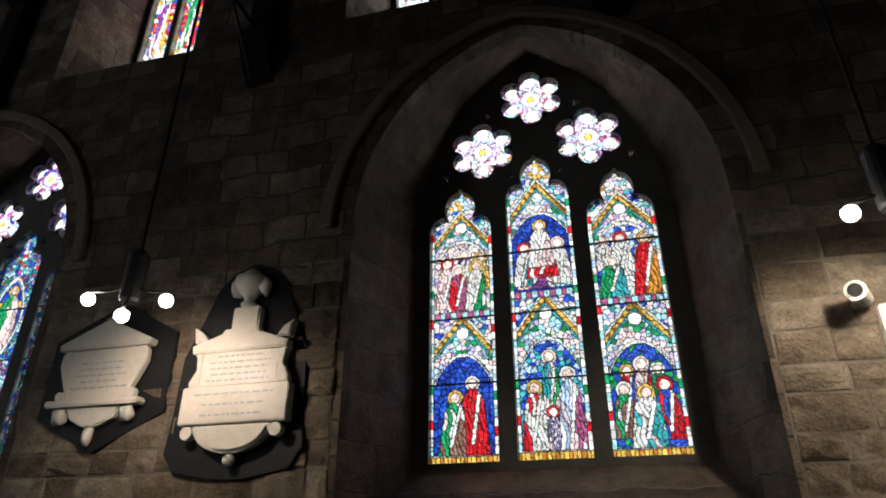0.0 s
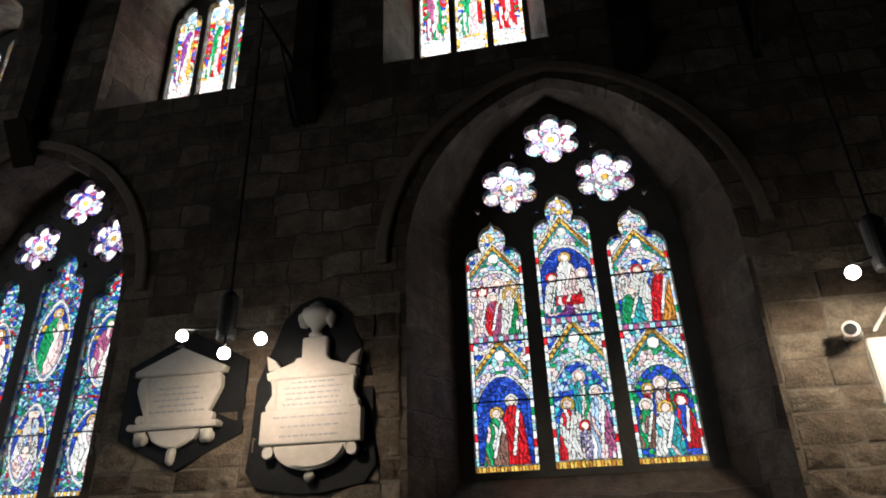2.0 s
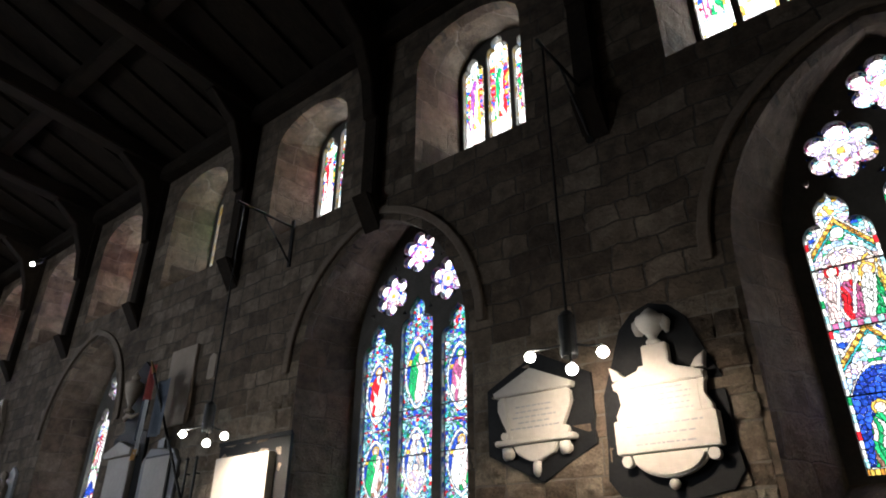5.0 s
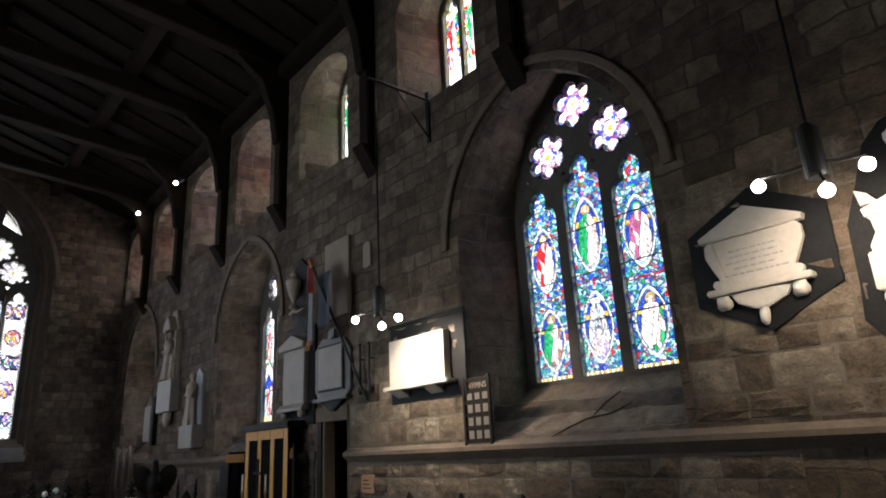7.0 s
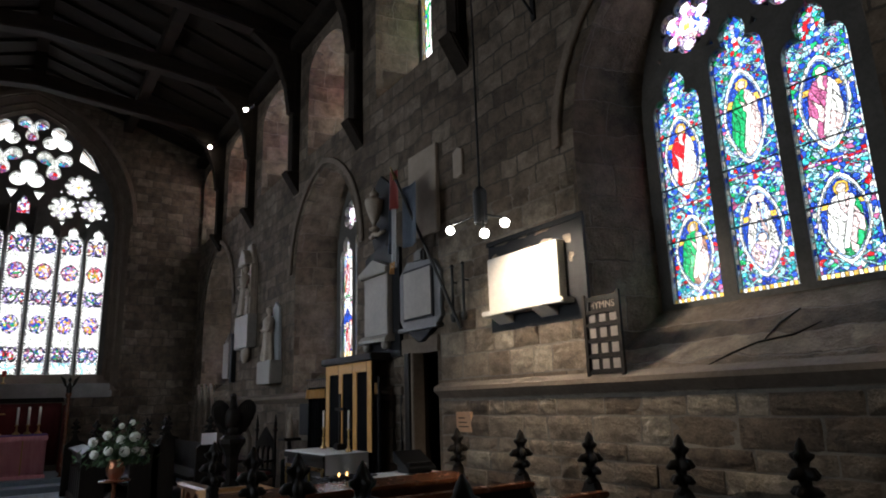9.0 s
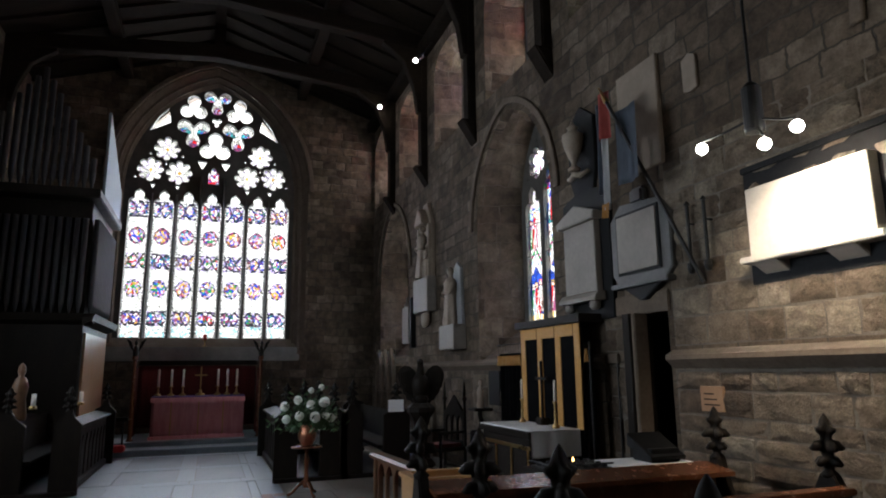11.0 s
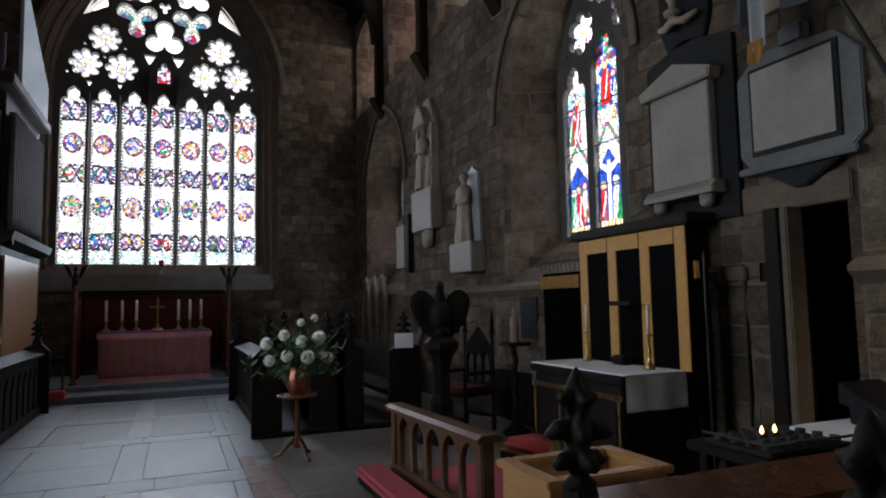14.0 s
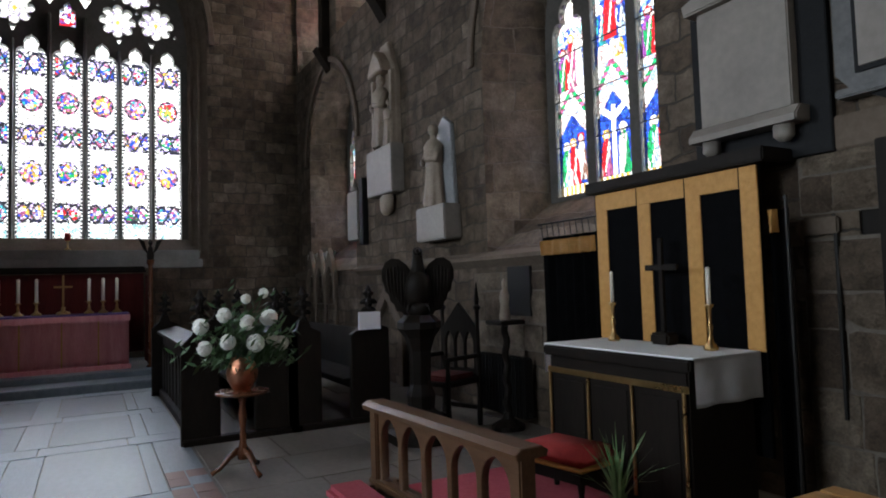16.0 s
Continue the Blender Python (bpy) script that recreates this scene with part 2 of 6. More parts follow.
def box(lo, hi, bev=0.0, bm=None):
    bm = bm or bmesh.new()
    g = bmesh.ops.create_cube(bm, size=1)["verts"]
    s = [h - a for a, h in zip(lo, hi)]
    for v in g:
        v.co = [a + (c + 0.5) * k for a, c, k in zip(lo, v.co, s)]
    if bev:
        bmesh.ops.bevel(bm, geom=list({e for v in g for e in v.link_edges}), offset=bev, segments=2, affect="EDGES")
    return bm


def lathe(prof, seg=18, at=(0, 0, 0), bm=None):
    bm = bm or bmesh.new()
    rings = [[bm.verts.new((at[0] + r * math.cos(2 * math.pi * i / seg), at[1] + r * math.sin(2 * math.pi * i / seg), at[2] + z)) for i in range(seg)] for r, z in prof]
    for a, b in zip(rings, rings[1:]):
        for i in range(seg):
            bm.faces.new((a[i], a[(i + 1) % seg], b[(i + 1) % seg], b[i]))
    bm.faces.new(rings[0][::-1])
    bm.faces.new(rings[-1])
    return bm


def tube(points, radius, seg=8, bm=None):
    """A round bar through points; radius may be one number or one for each point."""
    bm = bm or bmesh.new()
    pts = [Vector(p) for p in points]
    rad = radius if isinstance(radius, (list, tuple)) else [radius] * len(pts)
    rings = []
    for i, p in enumerate(pts):
        d = (pts[min(i + 1, len(pts) - 1)] - pts[max(i - 1, 0)]).normalized()
        u = d.orthogonal().normalized() if not rings else (up - d * up.dot(d)).normalized()
        up, w = u, d.cross(u)
        rings.append([bm.verts.new(p + rad[i] * (u * math.cos(a) + w * math.sin(a))) for a in (2 * math.pi * k / seg for k in range(seg))])
    for a, b in zip(rings, rings[1:]):
        for i in range(seg):
            bm.faces.new((a[i], a[(i + 1) % seg], b[(i + 1) % seg], b[i]))
    bm.faces.new(rings[0][::-1])
    bm.faces.new(rings[-1])
    return bm


def prism(pts, lo, hi, axis=1, bev=0.0, bm=None):
    """A flat outline pushed through from lo to hi along axis 0, 1 or 2."""
    bm = bm or bmesh.new()
    put = {0: lambda a, b, d: (d, a, b), 1: lambda a, b, d: (a, d, b), 2: lambda a, b, d: (a, b, d)}[axis]
    f0, f1 = ([bm.verts.new(put(a, b, d)) for a, b in pts] for d in (lo, hi))
    faces = [bm.faces.new(f0), bm.faces.new(f1[::-1])]
    for i in range(len(pts)):
        j = (i + 1) % len(pts)
        faces.append(bm.faces.new((f0[j], f0[i], f1[i], f1[j])))
    bmesh.ops.recalc_face_normals(bm, faces=faces)
    if bev:
        edge = [e for f in faces[:2] for e in f.edges]
        bmesh.ops.bevel(bm, geom=edge, offset=bev, segments=2, affect="EDGES")
    return bm


def blob(at, r, bm=None, sub=2, rough=0.0, seed=0):
    bm = bm or bmesh.new()
    for v in bmesh.ops.create_icosphere(bm, subdivisions=sub, radius=1)["verts"]:
        k = 1 + rough * noise.noise(v.co * 1.8 + Vector((seed, seed * 2, 0)))
        v.co = Vector(at) + Vector([c * k * (s if isinstance(s, (int, float)) else 1) for c, s in zip(v.co, r if isinstance(r, (tuple, list)) else (r, r, r))])
    return bm


def arch(cx, z0, half, spring, rise, n=10):
    """Pointed arch opening, anticlockwise from the lower left."""
    r = (half * half + rise * rise) / (2 * half)
    full = math.asin(min(1, rise / r))
    right = [(cx + half - r + r * math.cos(full * i / n), spring + r * math.sin(full * i / n)) for i in range(n + 1)]
    left = [(2 * cx - x, z) for x, z in right[:-1]][::-1]
    return [(cx - half, z0), (cx + half, z0)] + right + left


def segment_arch(cx, z0, half, spring, rise, n=10):
    return [(cx - half, z0), (cx + half, z0)] + [(cx + half * math.cos(math.pi * i / n), spring + rise * math.sin(math.pi * i / n)) for i in range(n + 1)]


def lancet(cx, z0, a, spring):
    """A light with a cusped, three-lobed head."""
    pts = [(cx - a, z0), (cx + a, z0), (cx + a, spring)]
    for i in range(1, 6):
        t = math.radians(22 * i)
        pts.append((cx + 0.56 * a + 0.44 * a * math.cos(t), spring + 0.52 * a * math.sin(t)))
    for i in range(0, 7):
        t = math.radians(-25 + 105 * i / 6)
        pts.append((cx + 0.5 * a * math.cos(t), spring + 0.82 * a + 0.62 * a * math.sin(t)))
    pts.append((cx, spring + 1.58 * a))
    return pts + [(2 * cx - x, z) for x, z in pts[2:-1]][::-1]


def tri(cx, cz, r, turn=90.0):
    return [(cx + r * math.cos(radians(turn + 120 * i)), cz + r * math.sin(radians(turn + 120 * i))) for i in range(3)]


def plate(name, outer, holes, lo, hi, axis=1, bev=0.0):
    """A slab between lo and hi along axis, pierced by holes."""
    c = bpy.data.curves.new(name, "CURVE")
    c.dimensions, c.fill_mode, c.extrude, c.bevel_depth, c.bevel_resolution = "2D", "BOTH", (hi - lo) / 2 - bev, bev, 1
    for pts in [outer, *holes]:
        s = c.splines.new("POLY")
        s.points.add(len(pts) - 1)
        s.points.foreach_set("co", [k for x, z in pts for k in (x, z, 0, 1)])
        s.use_cyclic_u = True
    if bev:
        c.offset = -bev
    ob = bpy.data.objects.new(name, c)
    me = bpy.data.meshes.new_from_object(ob)
    bpy.data.objects.remove(ob)
    mid = (lo + hi) / 2
    for v in me.vertices:
        x, z, d = v.co
        v.co = (x, mid - d, z) if axis == 1 else (mid + d, x, z)
    return me


def loft(a, b, da, db, axis=1):
    """The splayed jamb between two outlines of as many points at depths da and db, open at the ends."""
    bm = bmesh.new()
    put = (lambda p, d: (p[0], d, p[1])) if axis == 1 else (lambda p, d: (d, p[0], p[1]))
    va, vb = ([bm.verts.new(put(p, d)) for p in o] for o, d in ((a, da), (b, db)))
    for i in range(len(a)):
        j = (i + 1) % len(a)
        bm.faces.new((va[i], va[j], vb[j], vb[i]))
    bmesh.ops.recalc_face_normals(bm, faces=bm.faces)
    return bm


INK = {"w": (0.95, 0.96, 0.93), "r": (0.66, 0.02, 0.03), "b": (0.03, 0.1, 0.62), "g": (0.02, 0.36, 0.13), "y": (0.78, 0.5, 0.1),
       "p": (0.3, 0.08, 0.36), "t": (0.05, 0.42, 0.48), "f": (0.92, 0.74, 0.66), "s": (0.45, 0.62, 0.9), "k": (0.03, 0.03, 0.05), "d": (0.02, 0.05, 0.36),
       "l": (0.6, 0.5, 0.8), "c": (0.42, 0.78, 0.84), "o": (0.62, 0.26, 0.05), "e": (0.9, 0.7, 0.7), "n": (0.3, 0.16, 0.12), "m": (0.45, 0.12, 0.26)}


@functools.lru_cache(maxsize=None)
def chance(key):
    return random.Random(str(key)).random()


def mosaic(name, x0, z0, w, h, depth, design, cell, seed, parent, axis=1, came=0.003, fine=0.36):
    """Leaded glass: design(u, z, rng) names the ink, or the ink and the piece; a bare ink is cut into uneven panes about a cell across."""
    rng = random.Random(seed)
    step = cell * fine
    nx, nz = max(2, round(w / step)), max(2, round(h / step))
    sx, sz = round(w / cell) + 2, round(h / cell) + 2
    site = [[((i - 0.5 + rng.uniform(-0.42, 0.42)) * cell, (j - 0.5 + rng.uniform(-0.42, 0.42)) * cell, rng.random()) for i in range(sx)] for j in range(sz)]
    wob = 0.12
    grid = [[(w * i / nx + (0 if i in (0, nx) else rng.uniform(-wob, wob) * w / nx), h * j / nz + (0 if j in (0, nz) else rng.uniform(-wob, wob) * h / nz))
             for i in range(nx + 1)] for j in range(nz + 1)]
    keys = []
    for j in range(nz):
        row = []
        for i in range(nx):
            cx, cz = (i + 0.5) * w / nx, (j + 0.5) * h / nz
            gi, gj = int(cx / cell) + 1, int(cz / cell) + 1
            best = min((((site[b][a][0] - cx) ** 2 + (site[b][a][1] - cz) ** 2, a, b) for b in range(max(0, gj - 1), min(sz, gj + 2)) for a in range(max(0, gi - 1), min(sx, gi + 2))))
            k = site[best[2]][best[1]][2]
            got = design(cx / w * 2 - 1, cz, random.Random(k))
            row.append(got if isinstance(got, tuple) else (got, k))
        keys.append(row)
    verts, faces, slots, tints = [], [], [], []
    put = (lambda p: (x0 + p[0], depth, z0 + p[1])) if axis == 1 else (lambda p: (depth, x0 + p[0], z0 + p[1]))
    for j in range(nz):
        for i in range(nx):
            key = keys[j][i]
            q = [grid[j][i], grid[j][i + 1], grid[j + 1][i + 1], grid[j + 1][i]]
            lo, ri = came * (j > 0 and keys[j - 1][i] != key), came * (i < nx - 1 and keys[j][i + 1] != key)
            hi, le = came * (j < nz - 1 and keys[j + 1][i] != key), came * (i > 0 and keys[j][i - 1] != key)
            inner = [(q[0][0] + le, q[0][1] + lo), (q[1][0] - ri, q[1][1] + lo), (q[2][0] - ri, q[2][1] - hi), (q[3][0] + le, q[3][1] - hi)]
            n = len(verts)
            tone = 0.72 + 0.5 * chance(key)
            verts += [put(p) for p in q + inner]
            faces.append((n + 4, n + 5, n + 6, n + 7))
            slots.append(0)
            tints += [min(1, c * tone) for c in INK[key[0]]] + [1]
            for a, on in enumerate((lo, ri, hi, le)):
                if on:
                    faces.append((n + a, n + (a + 1) % 4, n + 4 + (a + 1) % 4, n + 4 + a))
                    slots.append(1)
                    tints += [0, 0, 0, 1]
    me = bpy.data.meshes.new(name)
    me.from_pydata(verts, [], faces)
    me.attributes.new("tint", "FLOAT_COLOR", "FACE").data.foreach_set("color", tints)
    ob = part(name, me, [GLASS, LEAD], parent)
    me.polygons.foreach_set("material_index", slots)
    return ob

# ---- the large structure ----
F, G = 3.76, 4.5            # north wall: inner face, glass plane
EX = -21.05                 # east wall: inner face
AXIS = -0.47                # middle line of the nave
WEST = 9.0
EAVES, RIDGE = 8.5, 9.95
LEDGE = 1.66


def draped(cu, z0, tall, wide, near, far, lean=0.0, ring="y", half_m=0.255):
    """One bell-shaped mass of folded colour with a pale roundel on top, ringed if wanted."""
    rad = min(0.036, 0.11 * tall)

    def ink(u, z):
        t = (z - z0) / tall
        if t < 0 or t > 1.12:
            return None
        d = math.hypot((u - cu - lean * 0.9) * half_m, z - z0 - 0.9 * tall)
        if d < rad:
            return "f", (cu, z0, "top")
        v = (u - cu - lean * t) / wide
        shape = 0.98 - 0.38 * t
        if t > 0.6:
            shape *= math.sqrt(max(0, 1 - ((t - 0.6) / 0.24) ** 2))
        if t < 0.84 and abs(v) < shape:
            if abs(v - 0.9 * t + 0.25) < 0.13 and t > 0.12:
                return "w", (cu, z0, "sash", int(t * 4))
            fold = int((v + 1.2) * 3.4 + t * 1.6 + 0.5 * math.sin(11 * t + cu * 5))
            side = near if v < 0.9 * t - 0.25 else far
            return (("we" + far)[int(chance((cu, fold)) * 3)] if chance((cu, z0, fold, int(t * 4.5 + v))) > 0.74 else side), (cu, z0, fold, int(t * 4.5 + v))
        if ring and d < rad * 1.55:
            return ring, (cu, z0, "ring")
        return None
    return ink


def group_of(rows, z0, tall):
    """Draped masses from rows (across, up, height, half width, two inks, lean), the first in front."""
    return [draped(c, z0 + up * tall, hh * tall, w, a, b, lean, "ywre"[i % 4]) for i, (c, up, hh, w, a, b, lean) in enumerate(rows)]


def first(shapes, u, z):
    for s in shapes:
        got = s(u, z)
        if got:
            return got
    return None


FIRST_STORY = ([(-0.32, 0.0, 0.74, 0.4, "g", "n", 0.1), (0.32, 0.0, 0.92, 0.42, "r", "r", -0.06), (0.0, 0.0, 0.25, 0.7, "l", "s", 0)],
     [(0.42, 0.0, 0.78, 0.34, "w", "g", 0.05), (-0.1, 0.0, 0.72, 0.36, "r", "m", 0.0), (-0.52, 0.05, 0.8, 0.34, "e", "l", 0.08), (0.08, 0.3, 0.66, 0.34, "p", "y", 0), (0.6, 0.3, 0.6, 0.3, "o", "y", 0)], "bbd", "wel")
MIDDLE_STORY = ([(-0.5, 0.0, 0.72, 0.36, "r", "w", 0.06), (0.52, 0.0, 0.86, 0.38, "s", "m", -0.05), (0.02, 0.0, 0.42, 0.2, "l", "l", 0), (0.0, 0.3, 0.75, 0.3, "t", "g", 0)],
     [(0.0, 0.32, 0.68, 0.4, "w", "e", 0), (0.02, 0.16, 0.42, 0.5, "r", "r", 0), (-0.58, 0.05, 0.62, 0.3, "w", "t", 0.1), (0.6, 0.05, 0.66, 0.32, "w", "w", -0.1), (-0.3, 0.0, 0.3, 0.5, "e", "p", 0), (0.4, 0.0, 0.28, 0.5, "e", "c", 0)], "sbt", "bbd")
LAST_STORY = ([(-0.02, 0.0, 0.66, 0.46, "w", "t", 0.05), (-0.56, 0.1, 0.6, 0.34, "g", "n", 0.04), (0.58, 0.06, 0.68, 0.36, "b", "r", -0.08), (0.0, 0.42, 0.56, 0.26, "e", "r", 0), (-0.4, 0.4, 0.5, 0.24, "r", "b", 0), (0.4, 0.42, 0.48, 0.24, "g", "t", 0)],
     [(0.5, 0.0, 0.95, 0.4, "r", "o", 0.08), (-0.45, 0.0, 0.6, 0.42, "g", "t", 0.05), (-0.1, 0.3, 0.66, 0.36, "w", "w", 0), (-0.58, 0.4, 0.52, 0.3, "w", "e", 0), (0.2, 0.0, 0.4, 0.4, "w", "y", 0)], "bgb", "wsb")
STORY = [FIRST_STORY, MIDDLE_STORY, LAST_STORY]


def story_light(seed, h):
    """Two scenes of draped masses, each under a gold gable with a white disc, in a chequered border."""
    i = (seed % 31) // 5 % 3
    low_rows, high_rows, low_back, high_back = STORY[i]
    scenes = [(0.028 * h, 0.345 * h, group_of(low_rows, 0.03 * h, 0.27 * h), low_back, 0.48 * h), (0.505 * h, 0.77 * h, group_of(high_rows, 0.51 * h, 0.235 * h), high_back, 0.885 * h)]

    def ink(u, z, rng):
        if z < 0.026 * h:
            return ("y" if int((u + 1) * 9) % 3 else "o"), int((u + 1) * 9)
        if abs(u) > 0.86 and z < 0.93 * h:
            return "wcwwrwcwgwsw"[int(z / 0.062 + (u > 0)) % 12], (u > 0, int(z / 0.062))
        if abs(z - 0.493 * h) < 0.012 * h:
            return ("m" if int((u + 1) * 6) % 2 else "c"), ("band", int((u + 1) * 6))
        for z0, z1, shapes, back, apex in scenes:
            if not z0 <= z < apex + 0.02 * h:
                continue
            roof = apex - 0.14 * abs(u) * h
            a = abs(u) / 0.84
            under = z1 - (z1 - z0) * 0.3 * a ** 2.2
            if z < under:
                return first(shapes, u, z) or rng.choice(back)
            if z < under + 0.024 and z < roof:
                return "w", ("arch", z0, int((u + 1) * 5))
            if u * u * 0.065 + (z - apex + 0.052 * h) ** 2 < 0.0021:
                return "w", ("disc", z0)
            if abs(z - roof) < 0.011 * h + 0.004:
                return ("y" if int((z + 0.4 * u) / 0.026) % 4 else "o"), ("roof", z0, u > 0, int(z / 0.04))
            if abs(z - roof) < 0.022 * h + 0.008:
                return ("w" if z > roof else "t"), ("roof2", z0, u > 0, int(z / 0.05), z > roof)
            return rng.choice("gcwwesl" if z < roof else "bwslwcwet")
        return rng.choice("wewclywsw")
    return ink


SEATED = [("r", "w", "g", "n"), ("g", "e", "r", "t"), ("m", "w", "w", "g")]


def medallion_light(seed, h):
    """Foliage ground with two pointed ovals on blue, each round a seated mass of colour and a gold bar."""
    i = (seed % 31) // 5 % 3
    a, b, c, d = SEATED[i]
    seats = [(0.2 * h, 0.155 * h), (0.61 * h, 0.175 * h)]
    if i == 1:
        low = [draped(0.0, 0.06 * h, 0.13 * h, 0.55, "e", "l", 0, None), draped(-0.3, 0.13 * h, 0.2 * h, 0.26, "w", "s", 0.22, None), draped(0.3, 0.13 * h, 0.2 * h, 0.26, "s", "w", -0.22, None)]
    else:
        low = [draped(0.0, 0.2 * h - 0.135 * h, 0.26 * h, 0.62, c, d, 0.05, "y"), draped(0.1, 0.07 * h, 0.12 * h, 0.6, "w", c, 0, None)]
    high = [draped(0.0, 0.61 * h - 0.15 * h, 0.29 * h, 0.6, a, b, 0.03, "g" if i == 2 else "y"), draped(-0.05, 0.47 * h, 0.13 * h, 0.62, c, b, 0, None)]

    def ink(u, z, rng):
        if z < 0.02 * h:
            return ("w" if int((u + 1) * 8) % 2 else "y"), int((u + 1) * 8)
        if abs(u) > 0.9 and z < 0.9 * h:
            return "wcwsb"[int(z / 0.05) % 5], (u > 0, int(z / 0.05))
        if abs(z - 0.4 * h) < 0.012:
            return rng.choice("rpw")
        for (cz, half), shapes in zip(seats, (low, high)):
            e = (abs(u) / 0.74) ** 1.6 + (abs(z - cz) / half) ** 1.6
            if e < 0.78:
                got = first(shapes, u, z)
                if got:
                    return got
                if abs((z - cz) / half - 0.3) < 0.07:
                    return "y", ("bar", cz, u > 0)
                return rng.choice("bbbd")
            if e < 1.0:
                return ("s" if e < 0.86 else "w"), ("oval", cz, e < 0.86, int(math.atan2(z - cz, u * 0.25) * 2.6))
        k = abs(u) * 0.25
        wave = math.sin(z * 38) * 0.06 + 0.12
        if abs(k - wave) < 0.014:
            return "c", ("vine", u > 0, int(z / 0.06))
        if abs(k - 0.24 + wave) < 0.012:
            return "t", ("leaf", u > 0, int(z / 0.05))
        return rng.choice("bbtsdclbtswbgmrc")
    return ink


def crucifix_light(seed, h):
    """Two stacked scenes under pale canopies; the middle light holds a pale cross on blue."""
    i = (seed % 31) // 5 % 3
    z0, z1, z2, z3 = 0.05 * h, 0.4 * h, 0.53 * h, 0.83 * h
    if i == 1:
        low = group_of([(-0.52, 0.0, 0.55, 0.34, "r", "m", 0.1), (0.54, 0.0, 0.6, 0.34, "w", "g", -0.08)], z0, z1 - z0)
        high = group_of([(0.0, 0.3, 0.72, 0.4, "r", "r", 0), (-0.55, 0.25, 0.55, 0.34, "b", "t", 0), (0.55, 0.25, 0.55, 0.34, "b", "s", 0), (0.3, 0.0, 0.34, 0.5, "w", "y", 0), (-0.4, 0.0, 0.34, 0.4, "e", "w", 0)], z2, z3 - z2)
    else:
        low = group_of([(0.1, 0.0, 0.66, 0.36, "r", "r", -0.1), (-0.5, 0.0, 0.62, 0.36, "g", "s", 0.1), (0.56, 0.05, 0.66, 0.34, "w", "n", -0.05)], z0, z1 - z0)
        high = group_of([(0.0, 0.0, 0.9, 0.4, "r", "m", 0.1), (0.5, 0.0, 0.8, 0.36, "w", "w", 0), (-0.55, 0.0, 0.7, 0.34, "p", "g", 0.1)], z2, z3 - z2)

    def ink(u, z, rng):
        if z < z0:
            return ("y" if int((u + 1) * 7) % 2 else "w"), int((u + 1) * 7)
        if abs(u) > 0.88:
            return "wwsw"[int(z / 0.07) % 4], (u > 0, int(z / 0.07))
        if z < z1:
            v = (z - z0) / (z1 - z0)
            if i == 1 and (abs(u) < 0.13 and v < 0.84 or abs(v - 0.68 - 0.2 * abs(u)) < 0.05 and abs(u) < 0.66):
                return "w", ("cross", int(v * 5))
            return first(low, u, z) or (rng.choice("bbbd") if v < 1 - 0.35 * abs(u) else rng.choice("wwe"))
        if z < z2:
            v = (z - z1) / (z2 - z1)
            if abs(abs(u) - 0.9 * (1 - v)) < 0.12:
                return ("m" if int(v * 6) % 2 else "g"), ("gable", u > 0, int(v * 6))
            return rng.choice("wwwes")
        if z < z3:
            v = (z - z2) / (z3 - z2)
            return first(high, u, z) or (rng.choice("bbds" if i == 1 else "bswc") if v < 1.05 - 0.4 * abs(u) else rng.choice("wec"))
        return rng.choice("bprlgwsb" if i == 1 else "wwewlw")
    return ink


def pale_light(seed, h):
    """Mostly clear quarries, with bands of linked rings and rows of coloured roundels."""
    r = random.Random(seed)
    band = [r.choice(["rgbl", "bgml", "yrgl", "mbtl", "mbyl", "gbrl"]) for _ in range(6)]
    rows = ((0.125, 0.05, 0), (0.32, 0.06, 1), (0.5, 0.052, 0), (0.67, 0.056, 1), (0.85, 0.058, 0))

    def ink(u, z, rng):
        k = z / h
        if abs(u) > 0.88:
            return ("k" if int(z / 0.035) % 2 else "w"), (u > 0, int(z / 0.035))
        for i, (c, tall, round_one) in enumerate(rows):
            v = (k - c) / tall
            if round_one:
                e = (u / 0.78) ** 2 + v ** 2
                if e < 0.68:
                    return rng.choice(band[i] + band[i] + "ewy")
                if e < 1:
                    return ("l" if i == 1 else "m") if int(math.atan2(v, u) * 3) % 2 else "k", ("ring", i, int(math.atan2(v, u) * 3))
            elif abs(v) < 1:
                arc = 0.85 * abs(math.sin(u * 3.3 + i))
                if abs(abs(v) - arc) < 0.13:
                    return "k", ("link", i, int(u * 5))
                if abs(v) < arc:
                    return rng.choice(band[i] + "we")
                if abs(v) < 0.55:
                    return rng.choice("l" + band[i])
                return rng.choice("wlk")
        if k < 0.09:
            return rng.choice("wwwc")
        return "w"
    return ink


def saint_light(seed, h):
    """Pale quarries round one draped mass of colour on a white base."""
    r = random.Random(seed)
    one = draped(0.0, 0.22 * h, 0.56 * h, 0.58, r.choice("rgpmb"), r.choice("ryrge"), 0.06 * r.choice((-1, 1)), r.choice("ywg"), 0.17)

    def ink(u, z, rng):
        k = z / h
        if abs(u) > 0.84:
            return rng.choice("wwey")
        return one(u, z) or rng.choice("wwwwwe" if k < 0.2 else ("mgrbwy" if abs(u) > 0.4 and 0.3 < k < 0.72 else "wwwwcsy"))
    return ink


